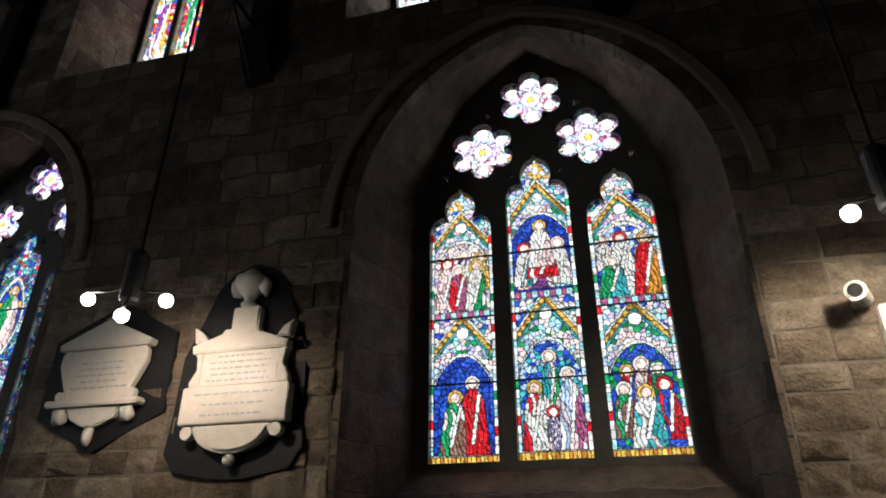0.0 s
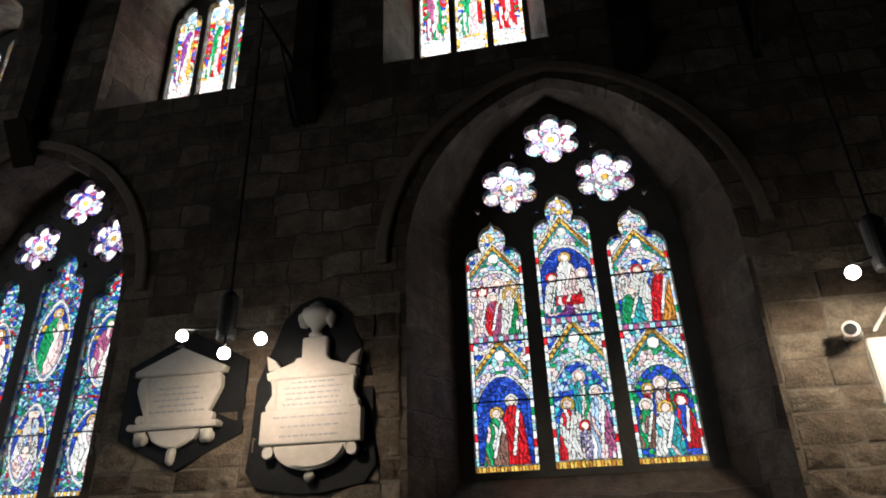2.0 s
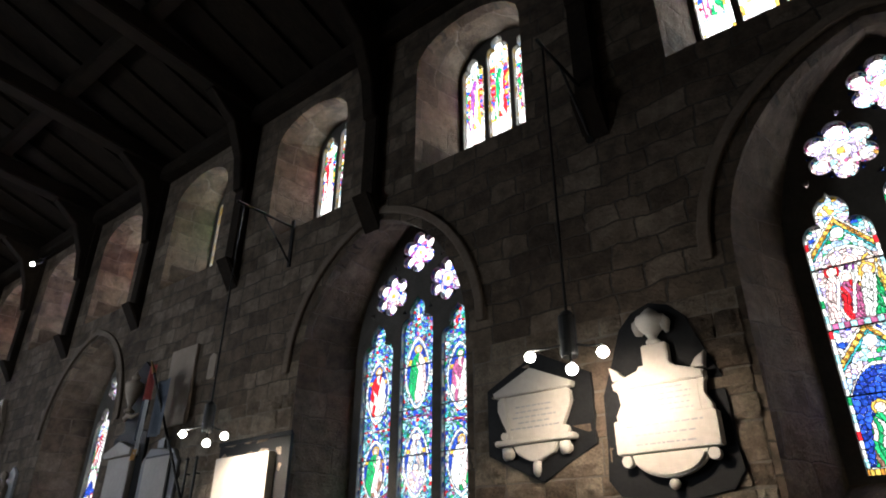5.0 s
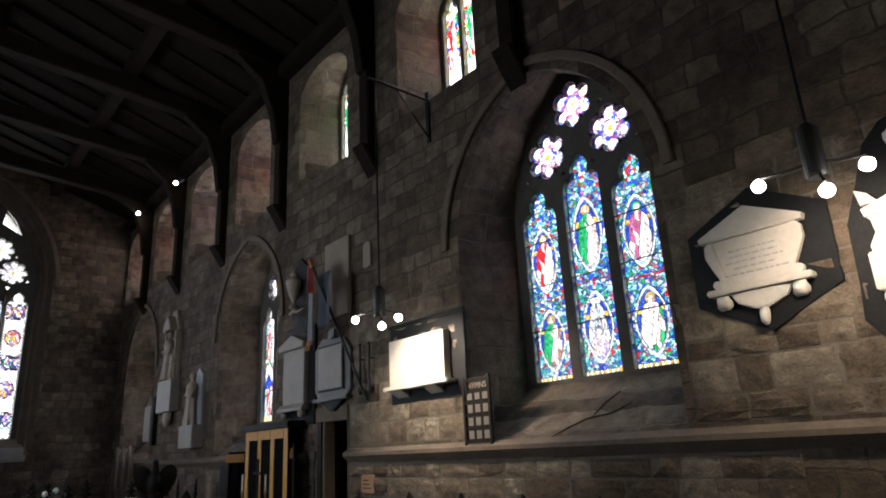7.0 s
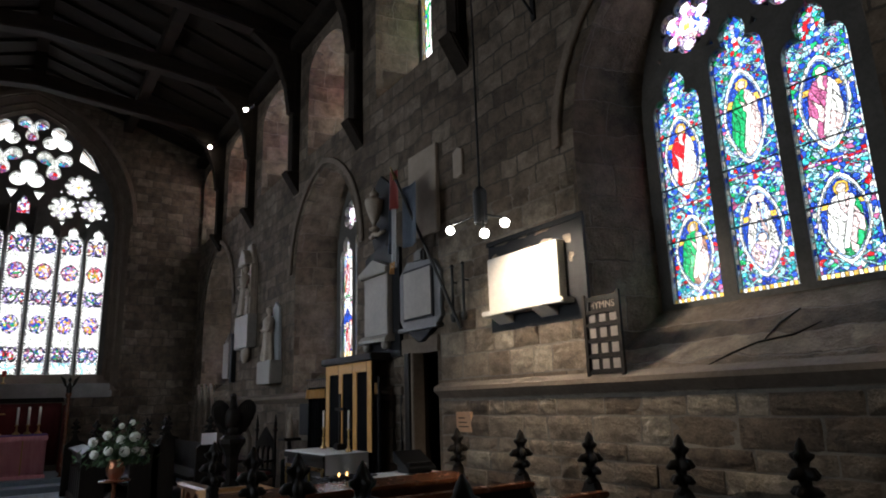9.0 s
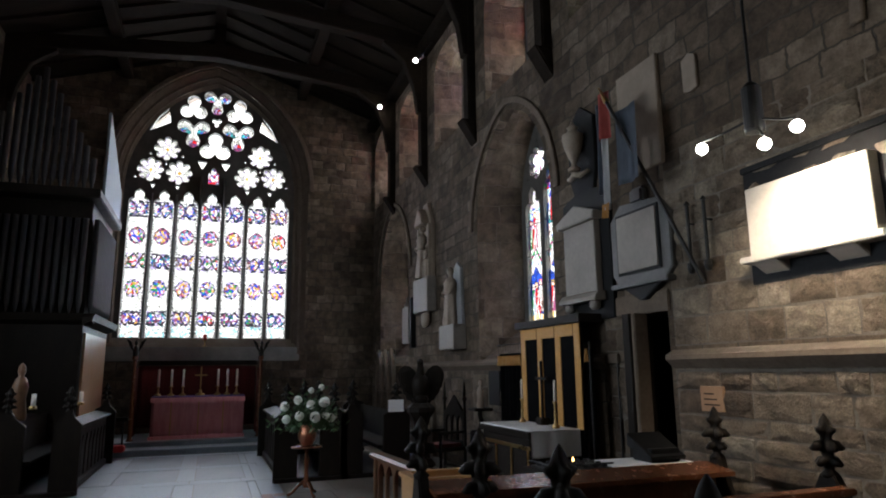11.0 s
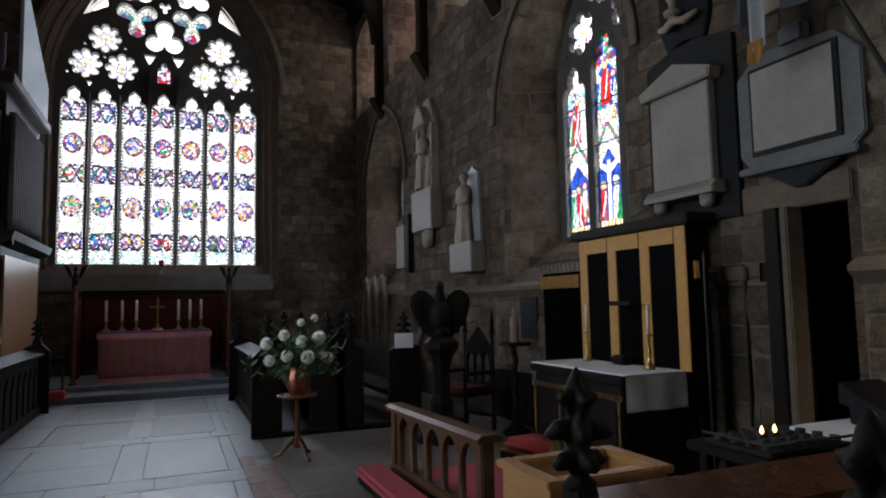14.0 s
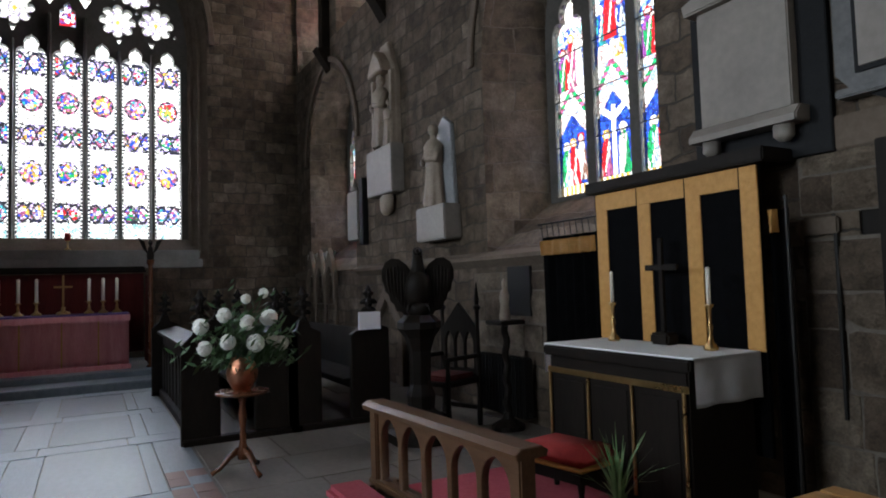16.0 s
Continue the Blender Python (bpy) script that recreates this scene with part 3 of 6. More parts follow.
def petals(tints, size=0.6, lobes=6, wedge="b"):
    """Glazed petals round a white eye, with wedges between their tips."""
    arc = 2 * math.pi / lobes

    def ink(u, z, rng):
        v = z / size * 2 - 1
        d, t = math.hypot(u, v), math.atan2(v, u) - math.pi / 2
        lobe = round(t / arc)
        off = t - lobe * arc
        if d < 0.12:
            return "y", "eye"
        if d < 0.27:
            return "w", ("eye", lobe)
        if d < 0.31:
            return "l", ("eye ring", lobe)
        if d > 0.7 and abs(off) > 0.34 * arc:
            return wedge, ("wedge", lobe, off > 0)
        e = math.hypot(d * math.cos(off) - 0.62, d * math.sin(off))
        if e < 0.17:
            return "w", ("heart", lobe)
        if e < (0.36 if lobes == 6 else 0.27):
            return rng.choice(tints)
        return "w", ("web", lobe, off > 0)
    return ink


rosette_ink = petals("elclwem")
vivid_rosette = petals("lmlesbp")
pale_rosette = petals("wwwwl", 0.64, 8, "w")


def lobed(cx, cz, r, lobes, turn=90.0, at=0.66, rho=0.34, n=10):
    """The outline round a ring of circles: a foiled opening with sharp cusps."""
    pts, half = [], math.pi / lobes
    for k in range(lobes):
        for i in range(n):
            f = half * (2 * i / n - 1)
            d = r * (at * math.cos(f) + math.sqrt(max(0, rho * rho - (at * math.sin(f)) ** 2)))
            t = radians(turn) + 2 * half * k + f
            pts.append((cx + d * math.cos(t), cz + d * math.sin(t)))
    return pts


def nave_window(number, cx, lights, cell, fine=0.27, with_hood=True):
    """Three-light traceried window with splayed jambs and a sloping sill."""
    w = thing("window_%d" % number, (0, 0, 0), "three-light pointed stained glass window with stone tracery", "window")
    tagged(w, kind="structure")
    face = arch(cx, LEDGE + 0.03, 1.25, 3.85, 1.62)
    inner = arch(cx, 2.26, 1.0, 4.05, 1.75)
    part("jamb", loft(face, inner, F, G - 0.03), JAMB, w, "splayed sandstone jamb and sloping sill")
    cs = [(cx - 0.63, 4.1), (cx - 0.005, 4.33), (cx + 0.615, 4.1)]
    holes = [lancet(x, 2.31, 0.248, s) for x, s in cs]
    rose = [(cx - 0.43, 4.84), (cx + 0.45, 4.84), (cx + 0.005, 5.32)]
    holes += [lobed(x, z, 0.275, 6) for x, z in rose]
    holes += [tri(x + 0.243 * math.cos(radians(60 * k)), z + 0.243 * math.sin(radians(60 * k)), 0.03, 180 + 60 * k) for x, z in rose for k in range(6)]
    eyes = [(cx - 0.74, 4.62, "e"), (cx + 0.76, 4.62, "e"), (cx - 0.37, 5.19, "l"), (cx + 0.38, 5.19, "e"), (cx - 0.205, 4.55, "s"), (cx + 0.2, 4.55, "s")]
    holes += [tri(x, z, 0.042, (40, 140, 0, 120, 80, 100)[k]) for k, (x, z, _) in enumerate(eyes)]
    part("tracery", plate("tracery", [(cx - 1.3, 2.2), (cx + 1.3, 2.2), (cx + 1.3, 6.1), (cx - 1.3, 6.1)], holes, G - 0.035, G + 0.06, 1, 0.006), TRACERY, w, "dark moulded stone tracery")
    for i, (x, s) in enumerate(cs):
        mosaic("pane", x - 0.255, 2.3, 0.51, s - 2.3 + 0.42, G, lights(number * 31 + i * 5, s - 2.3 + 0.4), cell, number * 10 + i, w, fine=fine, came=0.0032)
        for z in (2.85, 3.35, 3.85):
            part("saddle_bar", box((x - 0.26, G - 0.02, z), (x + 0.26, G - 0.008, z + 0.012)), LEAD, w)
    for i, (x, z) in enumerate(rose):
        mosaic("pane", x - 0.3, z - 0.3, 0.6, 0.6, G, vivid_rosette if number == 2 else rosette_ink, 0.04, number * 10 + 5 + i, w)
    for k, (x, z, ink) in enumerate(eyes):
        mosaic("pane", x - 0.06, z - 0.06, 0.12, 0.12, G + 0.012, lambda u, v, r: ink, 0.06, number * 10 + k, w)
    if with_hood:
        ring = arch(cx, 3.85, 1.5, 3.85, 1.78)[2:]
        gap = arch(cx, 3.85, 1.4, 3.85, 1.68)[2:]
        part("hood_mould", plate("hood_mould", ring + gap[::-1], [], F - 0.05, F, 1, 0.015), ASHLAR, w, "worn sandstone hood mould")
    return w


WINDOWS = [-0.4, -5.43, -12.45, -18.95]
nave_window(1, WINDOWS[0], story_light, 0.04, 0.22)
nave_window(2, WINDOWS[1], medallion_light, 0.04, 0.24)
nave_window(3, WINDOWS[2], crucifix_light, 0.046)
nave_window(4, WINDOWS[3], story_light, 0.07)

CLERESTORY = [-1.09, -4.13, -6.95, -9.79, -12.45, -15.05, -17.7, -20.2]
for i, cx in enumerate(CLERESTORY):
    w = thing("window_%d" % (i + 5), (0, 0, 0), "small three-light upper window in a deep stone splay", "window")
    tagged(w, kind="structure")
    part("jamb", loft(segment_arch(cx, 5.92, 0.77, 7.5, 0.46), segment_arch(cx, 6.42, 0.62, 7.7, 0.46), F, G - 0.035), JAMB, w, "splayed sandstone jamb")
    xs = [cx - 0.4, cx, cx + 0.4]
    tops = (7.72, 7.9, 7.72)
    part("tracery", plate("tracery", [(cx - 0.75, 6.3), (cx + 0.75, 6.3), (cx + 0.75, 8.3), (cx - 0.75, 8.3)], [lancet(x, 6.46, 0.165, s) for x, s in zip(xs, tops)], G - 0.04, G + 0.05, 1, 0.01), TRACERY, w)
    for k, x in enumerate(xs):
        mosaic("pane", x - 0.17, 6.44, 0.34, tops[k] - 6.18, G, saint_light(i * 7 + k, 1.7), 0.05, 200 + i * 3 + k, w)

face_holes = [arch(cx, LEDGE + 0.03, 1.25, 3.85, 1.62) for cx in WINDOWS] + [segment_arch(cx, 5.92, 0.77, 7.5, 0.46) for cx in CLERESTORY]
face_holes.append([(-9.78, 0.02), (-9.08, 0.02), (-9.08, 2.1), (-9.78, 2.1)])
structure("wall_north", plate("wall_north", [(EX, -0.1), (WEST, -0.1), (WEST, 8.7), (EX, 8.7)], face_holes, F, F + 0.14, 1), RUBBLE_N, "coursed brown sandstone rubble wall")
back_holes = [arch(cx, 2.2, 1.2, 4.06, 1.9) for cx in WINDOWS] + [segment_arch(cx, 6.33, 0.72, 7.71, 0.5) for cx in CLERESTORY]
structure("wall_north_outer", plate("wall_north_outer", [(EX, -0.1), (WEST, -0.1), (WEST, 8.7), (EX, 8.7)], back_holes, G + 0.07, G + 0.14, 1), ASHLAR, "outer leaf of the stone wall")
# recess faces coloured black, standing for the shade inside the doorway
bm = box((-9.82, F + 0.1, -0.05), (-9.75, F + 0.75, 2.15))
box((-9.12, F + 0.1, -0.05), (-9.05, F + 0.75, 2.15), bm=bm)
box((-9.82, F + 0.1, 2.1), (-9.05, F + 0.75, 2.2), bm=bm)
box((-9.82, F + 0.7, -0.05), (-9.05, F + 0.78, 2.2), bm=bm)
structure("doorway_reveal", bm, OAK_BLACK, "small stone doorway recess, its shade put into black faces")

# east wall and its seven-light window
ew = thing("window_east", (0, 0, 0), "seven-light east window of pale stained glass with flowing tracery", "window")
tagged(ew, kind="structure")
GX = EX - 0.43
e_face, e_in = arch(AXIS, 2.02, 2.42, 6.3, 3.2, 16), arch(AXIS, 2.42, 2.08, 6.2, 2.9, 16)
part("jamb", loft(e_face, e_in, EX, GX + 0.12, 0), ASHLAR, ew, "moulded stone jamb of the east window")
ring, gap = arch(AXIS, 6.3, 2.56, 6.3, 3.36, 16)[2:], arch(AXIS, 6.3, 2.44, 6.3, 3.22, 16)[2:]
part("hood_mould", plate("hood_mould", ring + gap[::-1], [], EX, EX + 0.09, 0, 0.02), ASHLAR, ew)
for k in (0.12, 0.24):
    a, b = arch(AXIS, 2.1, 2.42 - k, 6.27, 3.2 - k, 16), arch(AXIS, 2.1, 2.36 - k, 6.27, 3.14 - k, 16)
    part("moulding", plate("moulding", a[1:] + [a[0]] + [b[0]] + b[1:][::-1], [], EX - k * 1.1, EX - k * 1.1 + 0.05, 0, 0.01), ASHLAR, ew)


def leaf_ink(u, z, rng):
    """Coloured heart of a leaf-shaped opening inside a clear border."""
    v = z / 0.78 * 2 - 1
    t = math.atan2(v, u) + math.pi / 2
    off = t - round(t / (2 * math.pi / 3)) * 2 * math.pi / 3
    d = math.hypot(u, v)
    if math.hypot(d * math.cos(off) - 0.55, 1.25 * d * math.sin(off)) < 0.3:
        return rng.choice("sbtm" if v > -0.2 else "mrlp")
    return "w"


ys = [AXIS + 0.575 * (i - 3) for i in range(7)]
holes = [lancet(y, 2.44, 0.238, 5.81) for y in ys]
roses = [(1.52, 6.7), (0.84, 6.66), (1.16, 7.28)]
for s in (-1, 1):
    holes += [lobed(AXIS + s * y, z, 0.318, 8, 90, 0.73, 0.27, 8) for y, z in roses]
    holes += [tri(AXIS + s * 0.29, 6.95, 0.15, -90), lobed(AXIS + s * 0.58, 8.46, 0.37, 3, 90, 0.52, 0.46), lobed(AXIS + s * 0.56, 7.82, 0.44, 3, -90, 0.6, 0.4)]
    holes += [[(AXIS + s * 1.12, 8.0), (AXIS + s * 1.62, 7.72), (AXIS + s * 1.42, 8.12), (AXIS + s * 1.18, 8.42)]]
    holes += [tri(AXIS + s * y, z, 0.05, 90) for y, z in ((1.17, 6.87), (1.55, 7.12), (0.78, 7.1), (1.87, 6.48))]
    holes += [tri(AXIS + s * y, 6.28, 0.075, -90) for y in (0.86, 1.44)]
holes += [lobed(AXIS, 7.42, 0.42, 3, 90, 0.52, 0.46), lobed(AXIS, 8.72, 0.38, 3, -90, 0.6, 0.4), lancet(AXIS, 6.42, 0.13, 6.68), lobed(AXIS, 8.14, 0.13, 3, -90, 0.55, 0.45)]
part("tracery", plate("tracery", [(AXIS - 2.3, 2.3), (AXIS + 2.3, 2.3), (AXIS + 2.3, 9.6), (AXIS - 2.3, 9.6)], holes, GX - 0.08, GX + 0.09, 0, 0.008), TRACERY, ew, "grey stone mullions and flowing tracery")
for k in (1.5, 2.5, 3.5, 4.5, 0.5, 5.5):
    y = AXIS + 0.575 * (k - 3)
    top = 6.6 if k in (2.5, 3.5) else 6.05
    part("mullion", prism([(GX + 0.08, y - 0.03), (GX + 0.2, y - 0.016), (GX + 0.2, y + 0.016), (GX + 0.08, y + 0.03)], 2.42, top, 2), TRACERY, ew)
for i, y in enumerate(ys):
    mosaic("pane", y - 0.242, 2.43, 0.484, 3.8, GX, pale_light(300 + i, 3.8), 0.045, 300 + i, ew, 0, 0.0045)
for s in (-1, 1):
    for i, (y, z) in enumerate(roses):
        mosaic("pane", AXIS + s * y - 0.32, z - 0.32, 0.64, 0.64, GX, pale_rosette, 0.08, 330 + i, ew, 0, 0.0025, 0.25)
    mosaic("pane", AXIS + s * 0.56 - 0.42, 7.34, 0.84, 0.78, GX - 0.015, leaf_ink, 0.06, 340, ew, 0, 0.006)
mosaic("pane", AXIS - 0.4, 8.3, 0.8, 0.78, GX - 0.015, leaf_ink, 0.06, 341, ew, 0, 0.006)
mosaic("pane", AXIS - 0.14, 6.4, 0.28, 0.5, GX - 0.015, lambda u, z, r: r.choice("pswr"), 0.05, 342, ew, 0)
mosaic("pane", AXIS - 2.3, 6.2, 4.6, 3.3, GX - 0.05, lambda u, z, r: "w", 0.3, 343, ew, 0, 0.002)
structure("wall_east", plate("wall_east", [(SOUTH, -0.1), (F + 0.3, -0.1), (F + 0.3, 10.2), (SOUTH, 10.2)], [e_face], EX - 0.14, EX, 0), RUBBLE_E, "coursed sandstone end wall")
structure("wall_east_outer", plate("wall_east_outer", [(SOUTH, -0.1), (G + 0.3, -0.1), (G + 0.3, 10.2), (SOUTH, 10.2)], [arch(AXIS, 2.43, 2.07, 6.2, 2.89, 16)], GX - 0.35, GX - 0.09, 0), ASHLAR, "outer leaf of the end wall")
structure("sill_east", box((EX - 0.35, AXIS - 2.5, 1.86), (EX + 0.06, AXIS + 2.3, 2.03), 0.02, box((EX - 0.1, AXIS - 2.5, 2.03), (EX + 0.02, AXIS + 2.25, 2.2), 0.02)), SILL_STONE, "grey moulded stone sill")
# openings out of view, added so the south fill reaches the side altar
UNSEEN_SOUTH_OPENINGS = [-9.2, -12.6]
structure("wall_south", plate("wall_south", [(EX, -0.1), (WEST, -0.1), (WEST, 8.7), (EX, 8.7)], [arch(x, 2.2, 1.1, 3.9, 1.6) for x in UNSEEN_SOUTH_OPENINGS], SOUTH - 0.4, SOUTH, 1), RUBBLE_N, "plain sandstone wall")
structure("wall_west", box((WEST, SOUTH, -0.1), (WEST + 0.4, F + 0.3, 10.2)), RUBBLE_E, "plain sandstone wall")

for name, m, lo, hi in (("backdrop_north", SKY_LOW, (-36, 6.4, 0.5), (WEST, 6.42, 6.0)), ("backdrop_high", SKY_HIGH, (-36, 6.6, 5.9), (WEST, 6.62, 12.0)), ("backdrop_east", SKY_EAST, (-24.02, -6.0, 0.0), (-24.0, 5.0, 11.0))):
    structure(name, box(lo, hi), m, "plain white overcast sky")
# roof: boards, ridge, purlins and trusses with curved braces
mid = AXIS
for side, y0 in (("north", F + 0.3), ("south", SOUTH - 0.3)):
    bm = bmesh.new()
    for k in range(5):
        a, b = k / 5, (k + 1) / 5
        pts = [(y0 + (mid - y0) * a, EAVES + (RIDGE - EAVES) * a), (y0 + (mid - y0) * b, EAVES + (RIDGE - EAVES) * b)]
        prism([pts[0], pts[1], (pts[1][0], pts[1][1] + 0.05), (pts[0][0], pts[0][1] + 0.05)], EX - 0.5, WEST + 0.4, 0, bm=bm)
    x = EX
    while x < WEST:
        prism([(y0, EAVES - 0.07), (mid, RIDGE - 0.07), (mid, RIDGE + 0.02), (y0, EAVES + 0.02)], x, x + 0.09, 0, bm=bm)
        x += 0.7
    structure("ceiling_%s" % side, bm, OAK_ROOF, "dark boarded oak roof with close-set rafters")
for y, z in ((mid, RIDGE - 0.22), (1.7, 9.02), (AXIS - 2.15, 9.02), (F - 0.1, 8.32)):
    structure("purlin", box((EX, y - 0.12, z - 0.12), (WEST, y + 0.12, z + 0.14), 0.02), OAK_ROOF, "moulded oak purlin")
TRUSSES = [0.33, -2.6, -5.55, -8.37, -11.12, -13.75, -16.4, -18.95]
truss = thing("roof_truss", (0, 0, 0), "dark oak roof truss with cambered tie beam, braces and wall posts", "roof truss", "roof trusses")
half = F - mid
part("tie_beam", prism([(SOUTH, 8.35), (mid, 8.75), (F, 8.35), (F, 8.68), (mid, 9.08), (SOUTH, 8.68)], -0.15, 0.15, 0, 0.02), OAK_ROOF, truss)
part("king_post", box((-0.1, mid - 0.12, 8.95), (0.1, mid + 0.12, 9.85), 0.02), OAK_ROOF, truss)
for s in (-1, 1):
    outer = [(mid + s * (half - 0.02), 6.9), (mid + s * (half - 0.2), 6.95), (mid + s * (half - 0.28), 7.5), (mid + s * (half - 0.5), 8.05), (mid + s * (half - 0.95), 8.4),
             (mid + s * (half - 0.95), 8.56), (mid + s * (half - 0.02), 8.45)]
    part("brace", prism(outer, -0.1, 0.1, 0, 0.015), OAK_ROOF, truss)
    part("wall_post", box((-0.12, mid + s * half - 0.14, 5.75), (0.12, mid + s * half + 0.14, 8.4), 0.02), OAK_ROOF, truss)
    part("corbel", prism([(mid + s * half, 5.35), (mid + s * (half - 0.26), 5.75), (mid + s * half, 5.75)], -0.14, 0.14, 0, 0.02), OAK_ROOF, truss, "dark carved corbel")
truss.location.x = TRUSSES[0]
for x in TRUSSES[1:]:
    copy_thing(truss, pose(x, 0, 0))

# string course under the windows
for a, b in ((WEST, -9.05), (-10.1, -17.6), (-20.3, EX)):
    structure("string_course", prism([(F, LEDGE - 0.1), (F - 0.09, LEDGE - 0.02), (F - 0.09, LEDGE + 0.02), (F, LEDGE + 0.07)], b, a, 0), ASHLAR, "weathered stone string course")

# ground
structure("floor", box((EX, SOUTH, -0.2), (WEST, F + 0.9, -0.012)), SLAB_BUFF, "stone floor with dark joints")
structure("sanctuary_step", box((EX, SOUTH, -0.15), (-18.25, F, 0.11), 0.015), SLAB, "worn grey stone step")
structure("altar_step", box((EX, AXIS - 1.9, 0.1), (-18.85, AXIS + 1.6, 0.2), 0.012), SLAB, "grey stone altar step")

# ---- lights that hang in the place ----


def pendant(at, bulbs, group="three-lamp pendants"):
    x, y, z = at
    p = thing("pendant_light", at, "black three-lamp pendant on a long rod, lamps lit", "pendant light", group)
    part("housing", lathe([(0.055, 0), (0.062, 0.02), (0.062, 0.3), (0.03, 0.34)], 16), IRON, p)
    part("rod", tube([(0, 0, 0.33), (0, 0, 5.93 - z)], 0.011), IRON, p)
    for bx, by, bz in bulbs:
        d = Vector((bx - x, by - y, bz - z))
        arm = part("arm", tube([(0, 0, 0.1), d * 0.6 + Vector((0, 0, 0.06)), d + Vector((0, 0, 0.05))], 0.009), IRON, p)
        part("lamp", blob(d, 0.04), BULB, arm, "lit white lamp", True)
    b = thing("wall_bracket", (x, F, 5.93), "black iron triangular bracket fixed to the wall", "bracket", "lamp brackets")
    part("bar", tube([(0, 0, 0), (0, y - F - 0.1, 0)], 0.018), IRON, b)
    part("strut", tube([(0, 0, -0.55), (0, (y - F) * 0.6, -0.02)], 0.014), IRON, b)
    part("wall_plate", box((-0.03, -0.02, -0.6), (0.03, 0.0, 0.1)), IRON, b)


pendant(PENDANTS[0], [(-3.02, 3.0, 3.13), (-2.42, 2.95, 3.04), (-2.61, 2.85, 2.93)])
pendant(PENDANTS[1], [(-7.57, 2.95, 3.1), (-6.98, 2.9, 2.93), (-6.82, 3.0, 3.0)])
pendant(PENDANTS[2], [(1.14, 2.95, 3.1), (1.6, 3.0, 3.05), (1.4, 2.85, 2.95)])
for i, (x, y, z) in enumerate(PENDANTS):
    spot_lamp("pendant_beam", (x, y - 0.05, z - 0.1), (x, F + 0.1, z - (0.8, 1.0, 0.9)[i]), (80, 170, 120)[i], WARM, (132, 122, 126)[i], 0.6)

# ---- wall monuments ----


def wall_text(parent, cx, z0, z1, w, y, rows, seed):
    """Lines of worn lettering too small to read."""
    r = random.Random(seed)
    for i in range(rows):
        z = z1 - (z1 - z0) * (i + 0.5) / rows
        half = w * r.uniform(0.3, 0.48)
        bm, x = bmesh.new(), cx - half
        while x < cx + half:
            step = r.uniform(0.02, 0.06)
            box((x, y - 0.0015, z - 0.006), (min(x + step, cx + half), y + 0.002, z + 0.006), bm=bm)
            x += step + 0.012
        part("lettering", bm, GREY_MARBLE, parent, "worn engraved lettering")


def mirror(cx, half_pts):
    return [(cx + x, z) for x, z in half_pts] + [(cx - x, z) for x, z in half_pts[::-1] if abs(x) > 1e-6]


m1 = thing("wall_monument", (-3.42, F, 2.4), "white marble shield-shaped tablet on a black hexagonal slate", "monument")
k = m1.location


def local(pts):
    return [(x - k.x, z - k.z) for x, z in pts]


part("backing", prism([(-0.5, 0.2), (0.02, -0.05), (0.52, 0.2), (0.52, 0.76), (0.02, 1.02), (-0.5, 0.76)], -0.04, 0, 1, 0.006), BLACK, m1, "black slate backing")
part("panel", prism([(-0.22, 0.3), (0.22, 0.3), (0.29, 0.66), (-0.29, 0.66)], -0.09, -0.04, 1, 0.008), MARBLE, m1)
part("cornice", prism([(-0.37, 0.66), (0.37, 0.66), (0.38, 0.7), (0.0, 0.87), (-0.38, 0.7)], -0.13, -0.04, 1, 0.01), MARBLE, m1)
part("shelf", box((-0.37, -0.14, 0.25), (0.37, -0.04, 0.295), 0.01), MARBLE, m1)
for s in (-1, 1):
    part("console", prism([(s * a, b) for a, b in [(0.215, 0.3), (0.3, 0.3), (0.27, 0.37), (0.31, 0.45), (0.355, 0.55), (0.35, 0.63), (0.32, 0.66), (0.285, 0.66)]], -0.105, -0.05, 1, 0.008), MARBLE, m1, "curved scrolled side console")
    part("volute", tube([(s * 0.29, -0.11, 0.33), (s * 0.29, -0.07, 0.33)], 0.032, 12), MARBLE, m1)
    part("bracket", blob((s * 0.27, -0.08, 0.2), (0.055, 0.035, 0.06), rough=0.5, seed=3), MARBLE, m1, "carved leaf bracket", True)
part("apron", prism([(-0.22, 0.25), (0.22, 0.25), (0.17, 0.17), (0.09, 0.13), (0.03, 0.11), (-0.03, 0.11), (-0.09, 0.13), (-0.17, 0.17)], -0.1, -0.04, 1, 0.01), MARBLE, m1)
part("pendant", blob((0, -0.08, 0.06), (0.04, 0.03, 0.07), rough=0.4, seed=5), MARBLE, m1, "carved leaf drop", True)
wall_text(m1, 0, 0.36, 0.58, 0.5, -0.092, 5, 3)

m2 = thing("wall_monument", (-2.33, F, 2.16), "white marble tablet with urn, on a tall black slate", "monument")
k = m2.location
part("backing", prism(local(mirror(-2.35, [(0.1, 2.15), (0.4, 2.2), (0.49, 2.32), (0.47, 2.55), (0.46, 2.95), (0.36, 3.2), (0.27, 3.45), (0.15, 3.57), (0.0, 3.62)])), -0.04, 0, 1, 0.006), BLACK, m2, "black slate backing with curved top")
part("panel", box((-0.28, -0.11, 0.56), (0.28, -0.04, 0.82), 0.008), MARBLE, m2)
part("pediment", prism(local(mirror(-2.34, [(0.34, 2.95), (0.35, 3.0), (0.14, 3.07), (0.12, 3.1)])), -0.14, -0.04, 1, 0.01), MARBLE, m2)
